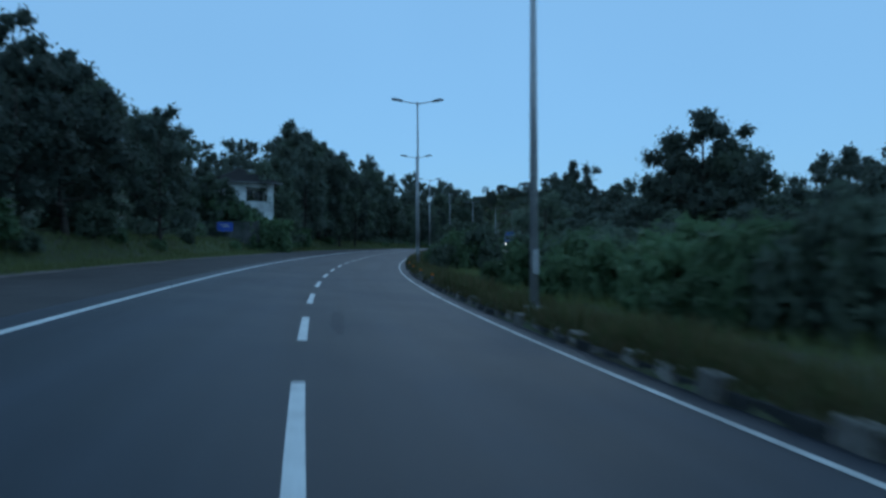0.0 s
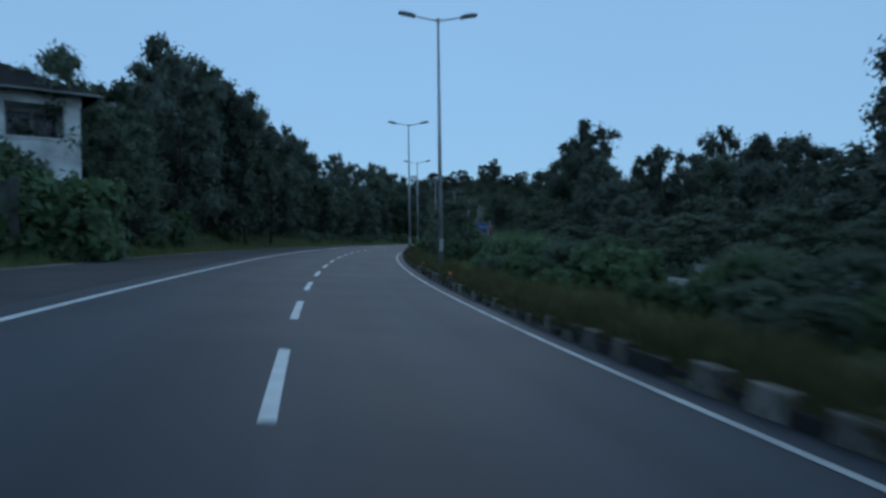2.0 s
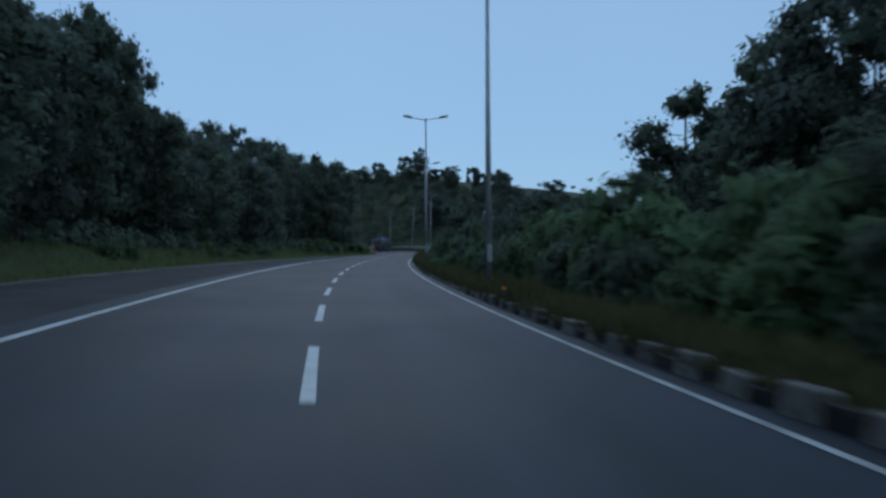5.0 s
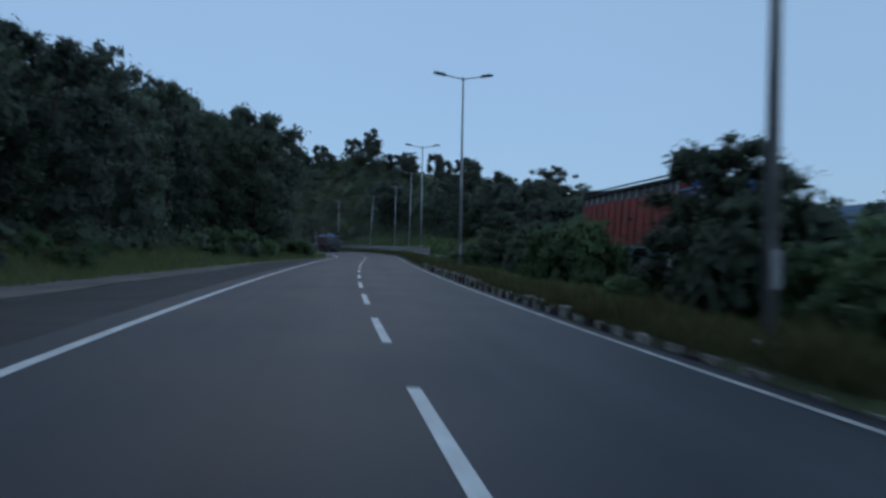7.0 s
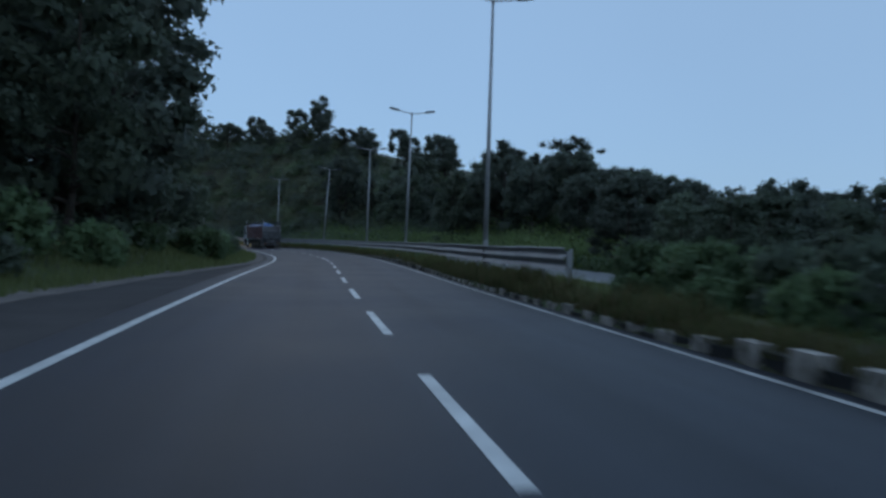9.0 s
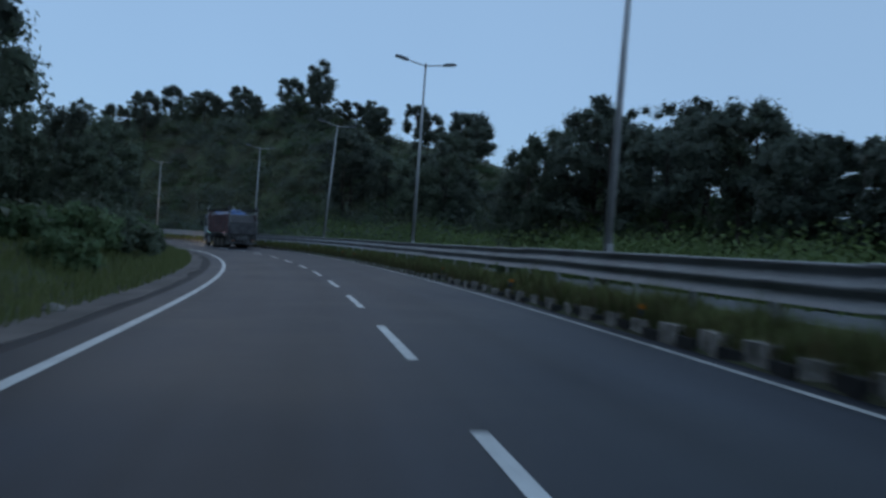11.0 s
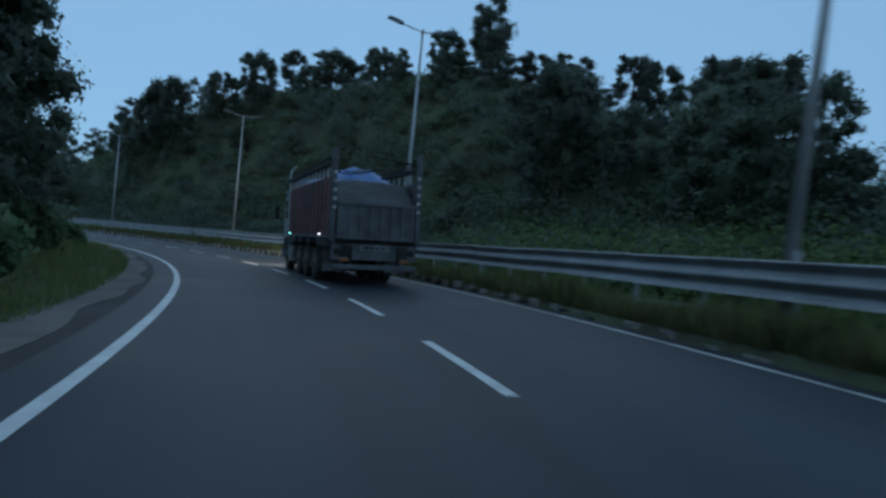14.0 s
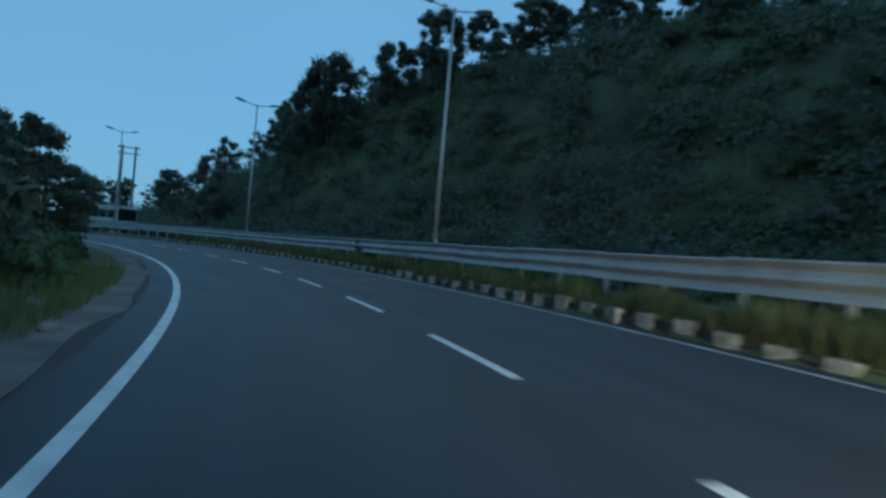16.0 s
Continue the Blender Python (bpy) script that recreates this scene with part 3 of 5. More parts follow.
rng = random.Random(7)


far_trees = []


def belt(d0, s0, s1, gap, high, models, reach=1.5, low=3.0, lift=1.0, slim=1.0, far=False):
    s = s0
    while s < s1:
        d = d0 + rng.uniform(-reach, reach) - (1.4 if 211 < s < 234 and -16 < d0 < 0 else 0)
        if not (56 < s < 68 and -24 < d < -8) and not (44 < s < 57 and d > -15.6 and d < 0):
            g = land(s, d)
            top = min(belt_top(s, d) * rng.uniform(0.87, 1.02) * lift, allowed(s, d) * rng.uniform(0.9, 1.0))
            if d > 0 and s < 290:
                top = min(top, valley_top(s, d) * rng.uniform(0.82, 1.0))
            elif d > 30 and s < 357:
                top = g + rng.uniform(3.5, 6.5)       # low growth between the tall trees of the crest
            h = min(max(top - g, low if d < 0 else 2.0), high)
            wide = slim * (0.42 + 0.05 * h) * rng.uniform(0.85, 1.2)
            k = rng.choice(models)
            p, a = spot(s, d, g), rng.uniform(0, 6.28)
            if far:
                far_trees.append((k, 1 if 30 < d < 50 else 2, Matrix.Translation(p) @ Matrix.Rotation(a, 4, "Z") @ Matrix.Diagonal((wide, wide, h / 10, 1))))
            elif not (238 < s < 292 and 0 < d < 27.5):       # only scrub grows on the slope below the bend
                plant(TREES, k, p, a, wide, h / 10)
        s += gap * rng.uniform(0.75, 1.3)


belt(-13.5, 10, 190, 5.5, 15, (0, 1, 3), 1.0, slim=0.9)
belt(-14.5, 190, 262, 5.5, 15, (1, 3), 0.8, slim=0.7)
for s in range(247, 262, 4):
    h = float(np.interp(s, [247, 262], [5.2, 7.6])) * rng.uniform(0.9, 1.05)
    d = -10.8 + rng.uniform(-0.8, 0.5)
    plant(TREES, rng.choice((0, 1, 3)), spot(s, d, land(s, d)), rng.uniform(0, 6.28), h / 10 * 0.95, h / 10)
for s in np.arange(262, 316, 3.2):
    h = float(np.interp(s, [262, 274, 281, 290, 300, 316], [8.6, 8.2, 5.4, 4.0, 3.8, 4.0])) * rng.uniform(0.85, 1.1)
    d = -9.2 + rng.uniform(-0.7, 0.4)
    plant(TREES, rng.choice((0, 1, 3)), spot(s, d, land(s, d)), rng.uniform(0, 6.28), h / 10 * 0.8 + 0.1, h / 10)
belt(-18, 10, 262, 6.0, 19, (0, 1, 3), 1.8)
belt(-25, 20, 185, 7.0, 20, (0, 1, 2, 3, 4), 3, far=True)
belt(-25, 185, 270, 6.5, 20, (0, 1, 3, 4), 3, lift=1.07, far=True)
belt(-37, 40, 262, 8.0, 18, (1, 2, 3, 4), 4, far=True)
belt(-53, 60, 250, 9.0, 18, (1, 3, 4), 5, far=True)
belt(20, 20, 222, 7.0, 14, (0, 1, 3), 1.5)
belt(26, 25, 292, 7.0, 15, (0, 1, 3, 7), 2)
belt(36, 40, 300, 7.0, 13, (0, 3, 7, 4), 3.5, lift=1.04, far=True)
belt(30, 212, 294, 6.0, 15, (0, 3, 7), 1.5)
belt(44, 196, 292, 5.5, 12, (3, 1), 4.0, far=True)
belt(60, 110, 292, 7.0, 12, (3, 1), 5.0, far=True)
belt(42, 296, 400, 4.8, 11, (0, 1, 3, 2), 4.5, lift=1.06, low=3.5, slim=1.0, far=True)
belt(50, 60, 300, 7.5, 12, (0, 1, 2, 3), 4.5, lift=1.04, far=True)
belt(54, 300, 410, 5.2, 12, (0, 1, 3, 2), 4.0, lift=1.08, low=4.0, slim=1.05, far=True)
belt(71, 100, 415, 7, 13, (1, 0, 3), 6, lift=1.0, far=True, slim=1.3)
for s in range(300, 396, 9):
    d = 27 + rng.uniform(-5, 6)
    h = rng.uniform(2.2, 4.5)
    plant(TREES, rng.choice((1, 3)), spot(s, d, land(s, d)), rng.uniform(0, 6.28), h / 10 * 1.4, h / 10)

# single trees that stand above their neighbours
WOOD_TREES = ((105.4, -18.7, 21.8, 2, 1.25), (100, -14, 17.5, 0, 1.1), (101.5, -11, 14.5, 1, 0.95), (110.5, -11, 13.8, 0, 0.8), (206, -11.5, 15.4, 0, 1.5), (212, -12, 16.6, 3, 1.6), (199, -10.5, 12.2, 1, 1.0), (309, -9.0, 5.6, 7, 0.7), (311, -7.6, 4.2, 3, 0.7), (314, -7.2, 3.8, 3, 0.7), (220, -11.6, 13.6, 0, 0.85), (150, -20, 19.4, 3, 0.9), (143, -17.2, 18.0, 1, 0.9), (155, -20.5, 19.4, 0, 0.85))
VALLEY_TREES = ((64.2, 33.3, 14.6, 5, 1.7), (68.5, 31.5, 12.6, 0, 1.2), (60.5, 35.5, 10.8, 1, 1.1), (65.5, 36.5, 10.5, 3, 1.4), (131, 27, 17.2, 5, 1.3), (127, 25.2, 14.0, 0, 1.2), (134, 25.0, 15.0, 3, 1.3), (120, 34.5, 11.8, 5, 1.1), (113, 38.5, 10.4, 1, 1.2), (124.8, 48.1, 14.4, 7, 1.4), (131, 49.5, 13.8, 7, 1.3), (144.5, 47.5, 17.8, 5, 1.3), (138, 44, 13.4, 7, 1.4), (131.8, 35.7, 13.8, 3, 1.2), (140, 21.5, 12.3, 3, 1.2))
SLOPE_TREES = ((249, 26.4, 13.6, 0, 1.3), (253, 29.5, 16.0, 5, 1.2), (253, 39.9, 17.6, 5, 1.35), (253.5, 23, 11.8, 0, 0.85), (256, 28.5, 13.8, 1, 0.95), (259.5, 34, 15.8, 0, 1.0), (251, 21, 11, 3, 0.9), (275, 30, 14.8, 0, 1.05), (279.7, 36, 17.4, 1, 1.1), (271.8, 27.5, 13.0, 3, 0.9), (284, 42, 19.6, 0, 1.1), (279.5, 29.5, 14.6, 3, 1.0), (292.5, 57.3, 26.6, 7, 1.7), (288, 53, 22.5, 7, 1.3), (296, 63.8, 28.2, 6, 1.5), (243, 27.5, 11.5, 7, 1.2), (236, 31, 10.2, 7, 1.2), (246, 34, 14.0, 7, 1.3), (239.6, 30, 13.2, 7, 1.15), (232, 34, 10.2, 3, 1.3), (227.5, 29, 9.0, 7, 1.2))
RIDGE_TREES = ((337, 34.2, 29.6, 7, 1.1), (340, 45.7, 33.4, 7, 0.95), (330, 40.5, 30.6, 7, 1.2), (330, 50.3, 34.0, 7, 1.0), (318.8, 39.3, 28.6, 4, 0.55), (321, 51.5, 35.4, 7, 1.15), (312, 47, 36.4, 6, 1.3), (314.5, 49, 33.5, 7, 1.0), (307.5, 55.2, 29.8, 6, 1.1), (302, 58, 29.4, 7, 1.05), (298.5, 56, 27.0, 7, 1.0), (326, 46, 31.0, 7, 1.0), (343, 34.2, 26.8, 7, 1.05), (334, 42, 29.0, 3, 1.0), (316.5, 46, 30.0, 3, 1.0), (309, 50, 29.0, 7, 1.0), (304, 52, 27.5, 6, 1.1), (348.8, 31.2, 25.7, 7, 1.4), (351.5, 31, 23.0, 7, 1.1), (360, 35.6, 17.7, 7, 0.75), (356, 33, 19.5, 7, 0.85), (360.8, 25.0, 11.5, 5, 1.0))
for s, d, top, k, w in WOOD_TREES + VALLEY_TREES + SLOPE_TREES + RIDGE_TREES:
    g = land(s, d)
    plant(TREES, k, spot(s, d, g), rng.uniform(0, 6.28), w, (top - g) / 10)


def joined(name, kind, label):
    """Woods too far off to tell the trees apart, as one mesh."""
    vs, fs, nn, o = [], [], [], 0
    for k, skip, m in far_trees:
        me = next(ch for ch in TREES[k].children if ch.name.startswith(kind)).data
        co = np.empty(len(me.vertices) * 3, np.float32)
        me.vertices.foreach_get("co", co)
        quad = np.empty(len(me.loops), np.int32)
        me.loops.foreach_get("vertex_index", quad)
        keep = slice(0, len(quad) // 3 * 3)
        a = np.array(m)
        vs.append(co.reshape(-1, 3) @ a[:3, :3].T + a[:3, 3])
        way = np.empty(len(me.vertices) * 3, np.float32)
        me.attributes["custom_normal"].data.foreach_get("vector", way)
        way = way.reshape(-1, 3) @ np.linalg.inv(a[:3, :3])
        nn.append(way / np.linalg.norm(way, axis=1)[:, None])
        fs.append(quad[keep].reshape(-1, 3)[::skip] + o)
        o += len(co) // 3
    ob = new(name, fast_mesh(name, np.concatenate(vs), np.concatenate(fs), LEAF_DARK, np.concatenate(nn)))
    return tagged(ob, label, "woods", kind="stuff")


joined("far_woods", "crown", "dense dark woods on the hills behind the road")
# young trees and tall shrubs standing on the median
for s, d, h in ((19.5, 7.7, 3.0), (42.5, 7.7, 2.9), (37, 7.9, 2.6), (59.5, 8.0, 1.3), (82, 7.8, 2.6), (85.6, 7.7, 3.6), (104, 7.8, 3.0), (112, 7.6, 2.8), (121, 7.7, 2.8), (149.6, 7.7, 3.5), (148.3, 7.6, 3.4), (146.5, 7.0, 2.2), (172, 7.8, 3.0), (175, 7.6, 2.2), (164, 7.7, 2.0), (163, 7.4, 2.2), (165.6, 7.9, 2.1)):
    t = plant(TREES, rng.choice((1, 3)), spot(s, d, land(s, d)), rng.uniform(0, 6.28), h / 10 * 1.4, h / 10 * 1.15)
    tagged(t, "young bushy tree growing on the planted median", "tree", "young median trees")

# shrubs of the median, in clumps with open grass between
for s0, s1, tall, near in ((5, 21, 2.0, 0.5), (33, 43, 2.5, 0.7), (44, 49, 1.2, 0.7), (53, 66, 1.5, 0.6), (71.5, 74.5, 1.9, 0.6), (80, 88, 2.3, 0.6), (98, 133, 2.6, 0.75), (136.5, 141.5, 0.5, 0.6), (143, 147, 2.4, 0.6), (148, 157, 1.5, 0.6), (158, 166, 2.5, 0.6), (172.5, 188, 2.2, 0.6)):
    s = s0
    while s < s1:
        for d in (rng.uniform(5.9, 6.5), rng.uniform(7.1, 7.6), rng.uniform(7.8, 8.4)):
            if rng.random() < (near if d < 7 else 0.92):
                h = tall * rng.uniform(0.7, 1.15) * (0.6 if d < 7 else 1.0) * (0.45 if 150.5 < s < 156.5 else 0.7 if s > 161 else 1.0)
                plant(BUSHES, rng.randrange(3), spot(s + rng.uniform(-0.5, 0.5), d, land(s, d) - 0.03), rng.uniform(0, 6.28), 0.35 + h * rng.uniform(0.38, 0.55), h)
        s += 1.6 * rng.uniform(0.7, 1.4)
for s, d, h in ((128.5, 5.3, 1.0), (129.6, 5.4, 0.9), (131.2, 5.5, 0.8), (133.5, 4.95, 0.65), (134.3, 4.85, 0.6), (135.1, 4.95, 0.55), (208, 5.6, 1.0), (222.6, 5.45, 0.9), (240, 5.7, 1.1), (306, 5.5, 1.3), (207, 4.75, 0.7), (34, 8.2, 1.9), (33, 7.5, 1.8), (35, 8.8, 1.5), (36.2, 8.7, 1.3), (38, 8.8, 1.4), (291, -6.2, 0.9), (292.5, -6.6, 1.1), (294, -6.3, 0.8), (297, -6.8, 1.1), (301, -6.6, 1.0), (285, -7.0, 1.2), (248, 4.7, 0.6), (251, 4.75, 0.7), (232, 4.6, 0.6)):
    plant(BUSHES, 1, spot(s, d, land(s, d) - 0.03), rng.uniform(0, 6.28), h * 0.8, h)
# undergrowth below the woods, and a screen in front of the house
for k in range(95):
    s = rng.uniform(8, 300)
    d = verge(s) - rng.uniform(2.2, 5.0)
    if 54 < s < 68:
        continue
    h = rng.uniform(0.8, 2.2) * (0.45 if 118 < s < 180 else 1.0)
    b = plant(BUSHES, rng.randrange(3), spot(s, d, land(s, d) - 0.05), rng.uniform(0, 6.28), h * rng.uniform(0.7, 1.1), h)
    tagged(b, "wild shrub at the edge of the woods", "bush", "roadside undergrowth")
for s, d, h in ((65.5, -10.2, 3.2), (66.8, -10.4, 3.8), (64.2, -11.0, 1.2), (68.0, -10.6, 3.4), (69.2, -11.2, 3.6), (66.5, -12.6, 1.7), (64.0, -13.6, 0.8), (62.3, -14.4, 0.7), (60.2, -15.8, 1.5), (58.5, -15.2, 1.3), (57.2, -16.0, 2.0), (62, -11.4, 0.8), (60, -12, 0.7), (58, -11.5, 0.9), (66.4, -11.6, 2.6), (65.0, -11.9, 2.4), (65.6, -13.4, 3.7), (65.2, -14.9, 3.8), (65.8, -12.2, 3.5), (66.8, -13.0, 3.8), (64.6, -16.2, 3.4), (63.6, -17.4, 4.2), (66.4, -14.7, 4.4), (66.2, -13.9, 2.8), (66.0, -15.6, 4.8), (67.0, -15.5, 5.0)):
    b = plant(BUSHES, rng.randrange(3), spot(s, d, land(s, d) - 0.05), rng.uniform(0, 6.28), h * 0.75, h)
    tagged(b, "tall dark shrub screening the house", "bush", "roadside undergrowth")
for s, d, h in ((71.5, -10.8, 6.6), (77, -12.6, 8.2), (55.0, -17, 10.5), (74.5, -10.8, 7.2), (59.5, -19.5, 8.5), (64.2, -16.4, 6.6), (66.6, -15.4, 6.0), (65.6, -15.4, 6.2)):
    plant(TREES, 3, spot(s, d, land(s, d)), rng.uniform(0, 6.28), h / 10, h / 10)


def scrub(name, count, place, low, high, seed, label, material, blade=0.34):
    """A thicket too dense to tell its shrubs apart."""
    g = np.random.default_rng(seed)
    pts, ways, sizes = [], [], []
    for _ in range(count):
        s, d = place(g)
        h = g.uniform(low, high)
        c = np.array(spot(s, d, land(s, d)))
        k = int(45 + 65 * h)
        w = g.normal(size=(k, 3))
        w /= np.linalg.norm(w, axis=1)[:, None]
        w[:, 2] = np.abs(w[:, 2])
        r = g.uniform(0.6, 1.05, k)[:, None] * (0.8 + 0.35 * np.sin(w[:, :1] * 5 + w[:, 1:2] * 4 + g.uniform(0, 6)))
        pts.append(c + w * r * np.array([h * 1.15, h * 1.15, h * 0.95]))
        ways.append(w)
        sizes.append(blade * g.uniform(0.6, 1.4, k))
    v, f, n = leaf_quads(np.concatenate(pts), np.concatenate(ways), np.concatenate(sizes), g)
    ob = new(name, fast_mesh(name, v, f, material, n))
    tagged(ob, label, "shrubs", kind="stuff")


scrub("slope_scrub", 1150, lambda g: (g.uniform(198, 398), 18.3 + 38 * g.uniform(0, 1) ** 1.2), 0.9, 2.4, 31, "green scrub covering the slope beyond the guard rail", SHRUB)
scrub("verge_scrub", 460, lambda g: (g.uniform(222, 292), 18.2 + 8 * g.uniform(0, 1)), 1.6, 3.4, 36, "dense bright green shrubs on the slope beyond the guard rail", BRIGHT_SHRUB, 0.28)
scrub("hill_scrub", 1050, lambda g: (g.uniform(268, 345) if g.random() < 0.7 else g.uniform(345, 402), 24 + 35 * g.uniform(0, 1)), 0.9, 2.2, 35, "thick grey-green scrub on the steep hillside", DUSTY_SHRUB, 0.3)
scrub("hill_thicket", 560, lambda g: (g.uniform(268, 402), 19 + 22 * g.uniform(0, 1) ** 1.4), 1.4, 3.6, 37, "dark leafy thicket on the lower hillside", LEAF_DARK, 0.36)
scrub("valley_scrub", 420, lambda g: (g.uniform(8, 200), g.uniform(18.4, 30)), 0.8, 2.2, 33, "dark thicket under the trees beyond the second carriageway", LEAF)
scrub("bank_scrub", 380, lambda g: (lambda s: (s, verge(s) - g.uniform(4.5, 9)))(g.uniform(0, 55) if g.random() < 0.25 else g.uniform(70, 320)), 0.7, 1.7, 32, "dark scrub on the bank below the woods", LEAF)


def grass(name, count, s0, s1, d0, d1, tall, material, seed, label):
    g = np.random.default_rng(seed)
    ss = g.uniform(s0, s1, count)
    uu = g.uniform(0, 1, count)
    base = np.empty((count, 3))
    for i in range(count):
        lo, hi = d0(ss[i]), d1(ss[i])
        d = lo + (hi - lo) * uu[i]
        base[i] = spot(ss[i], d, land(ss[i], d))
    a = g.uniform(0, 6.283, count)
    tuft = np.array([noise.noise(Vector((p[0] * 0.7, p[1] * 0.7, 0))) for p in base])
    h = tall * g.uniform(0.45, 1.15, count) * (0.85 + 0.9 * np.clip(tuft, -0.4, 0.6))
    side = np.stack([np.cos(a), np.sin(a), 0 * a], 1) * g.uniform(0.012, 0.026, count)[:, None]
    lean = g.uniform(0.1, 0.6, count)
    tip = np.stack([np.sin(a) * h * lean, -np.cos(a) * h * lean, h], 1)
    v = np.stack([base - side, base + side, base + tip], 1).reshape(-1, 3)
    ob = new(name, fast_mesh(name, v, np.arange(3 * count).reshape(count, 3), material))
    tagged(ob, label, "grass", kind="stuff")


grass("grass", 90000, 0, 300, lambda s: verge(s) - 4.5, lambda s: verge(s) - 0.25, 0.4, GRASS, 3, "uneven green roadside grass at the foot of the woods")
grass("grass", 80000, -4, 320, lambda s: kerb_line(s) + 0.26, lambda s: kerb_line(s) + 1.15, 0.45, DRY_GRASS, 4, "dry brown-green grass behind the kerb stones")
grass("grass", 45000, -4, 330, lambda s: kerb_line(s) + 1.1, lambda s: 8.5, 0.3, GRASS, 5, "green grass on the median")
grass("grass", 24000, -4, 190, lambda s: kerb_line(s) + 0.0, lambda s: kerb_line(s) + 0.32, 0.23, DRY_GRASS, 6, "brown-green grass growing between and over the kerb stones")
grass("grass", 60000, 186, 335, lambda s: kerb_line(s) + 0.02, lambda s: 5.3, 0.5, DRY_GRASS, 7, "rank brown-green grass under the guard rail")
grass("grass", 30000, 200, 330, lambda s: kerb_line(s) + 0.15, lambda s: 5.2, 0.6, GRASS, 8, "green weeds under the guard rail")


# ---- kerb stones of the median ----
def kerb_mesh(name, material, tall):
    bm = B()
    box(bm, -0.11, 0.11, -0.225, 0.225, -0.2, tall, 0.03)
    for v in bm.verts:
        v.co += Vector((noise.noise(v.co * 5), noise.noise(v.co * 5 + Vector((7, 0, 0))), noise.noise(v.co * 5 + Vector((0, 9, 0))))) * 0.022
    me = bpy.data.meshes.new(name)
    bm.to_mesh(me)
    bm.free()
    me.materials.append(material)
    return me


KERB_STEP = 0.47
kerb = tagged(new("kerb"), "row of black and white painted kerb stones along the median", "kerb", kind="structure")
stones = (kerb_mesh("kerb_stone", KERB_WHITE, 0.33), kerb_mesh("kerb_stone", KERB_BLACK, 0.24))
kr = random.Random(5)


def sunk(s):
    """How deep the stones have gone under soil and grass, in stretches."""
    deep = float(np.interp(s, (100, 125, 138, 146, 155, 160, 176, 180, 203, 206, 226, 229, 283, 286), (0.06, 0.15, 0.15, 0.11, 0.07, 0, 0, 0.16, 0.16, 0.06, 0.06, 0.16, 0.16, 0.05)))
    return deep * (1.0 + 1.6 * noise.noise(Vector((s * 0.09, 2.5, 0))))


for k in range(-8, 292):
    s = k * KERB_STEP
    ob = new("kerb_stone", stones[k % 2 if kr.random() > 0.06 else 1])
    ob.parent = kerb
    ob.matrix_basis = on_road(s, kerb_line(s) + 0.12 + kr.uniform(-0.04, 0.04), kr.uniform(-0.06, 0.01) - sunk(s), kr.uniform(-9, 9))
for tone in (0, 1):
    bm = B()
    for k in range(292 + tone, 715, 2):
        s = k * KERB_STEP
        up = 0.32 - sunk(s) - 0.09 * tone + kr.uniform(-0.06, 0.02)
        turn = kr.uniform(-9, 9)
        box(bm, -0.11, 0.11, -0.225, 0.225, -0.2, up, 0, on_road(s, kerb_line(s) + 0.12 + kr.uniform(-0.03, 0.03), 0, turn))
    ob = part("kerb_stones", bm, (KERB_WHITE, KERB_BLACK)[tone], kerb)
    tagged(ob, kind="stuff")


# ---- street lamps ----
def make_street_lamp():
    lamp = tagged(new("street_lamp"), "tall galvanised double-armed street lamp on the median, unlit", "street lamp", "street lamps along the median")
    H = 9.75
    bm = B()
    rod(bm, (0, 0, 0), (0, 0, H), 0.1, 0.045, 14)
    part("pole", bm, DULL_ZINC, lamp, smoothed=True)
    bm = B()
    box(bm, -0.2, 0.2, -0.2, 0.2, -0.12, 0.03, 0.01)
    part("base_plate", bm, DULL_ZINC, lamp)
    bm = B()
    box(bm, -0.07, 0.07, -0.13, -0.085, 0.7, 1.2, 0.008)
    part("service_door", bm, DULL_ZINC, lamp)
    bm = B()
    rod(bm, (0, 0, H - 0.08), (0, 0, H + 0.1), 0.065, 0.06, 12)
    part("bracket", bm, DULL_ZINC, lamp)
    for side in (-1, 1):
        bm = B()
        pts = [(0, 0, H), (side * 0.4, 0, H + 0.06), (side * 0.95, 0, H + 0.16)]
        for a, b in zip(pts, pts[1:]):
            rod(bm, a, b, 0.032, 0.028, 8)
        arm = part("arm", bm, DULL_ZINC, lamp)
        bm = B()
        m = Matrix.Translation((side * 1.22, 0, H + 0.21)) @ Matrix.Rotation(-side * radians(10), 4, "Y")
        box(bm, -0.34, 0.34, -0.12, 0.12, -0.04, 0.05, 0.03, m)
        box(bm, -0.22, 0.22, -0.08, 0.08, 0.045, 0.085, 0.012, m)
        head = part("lamp_head", bm, LAMP_GREY, arm)
        bm = B()
        box(bm, -0.27, 0.2, -0.09, 0.09, -0.05, -0.036, 0, m)
        part("lens", bm, LENS, head)
    return lamp


lamp = make_street_lamp()
LAMPS = ((10.3, 4.7), (37.1, 4.7), (63.6, 4.7), (89.2, 4.6), (115.9, 4.65), (142.8, 4.8), (169.3, 5.15), (194.0, 5.0), (215.8, 5.08), (234.7, 5.12), (254.6, 5.08), (273.0, 5.12), (299.3, 5.45), (323.5, 5.2), (348.9, 5.2), (374.0, 5.2))
LEANS = {8: 0.02, 9: 0.01, 10: 0.06, 11: 0.01}      # poles out of plumb, radians
for i, (s, d) in enumerate(LAMPS):
    p = spot(s, d, land(s, d) + 0.1)
    m = Matrix.Translation(p) @ Matrix.Rotation(float(at(s, heading)), 4, "Z") @ Matrix.Rotation(LEANS.get(i, 0.0), 4, "Y")
    if i:
        copy_thing(lamp, m)
    else:
        lamp.matrix_basis = m


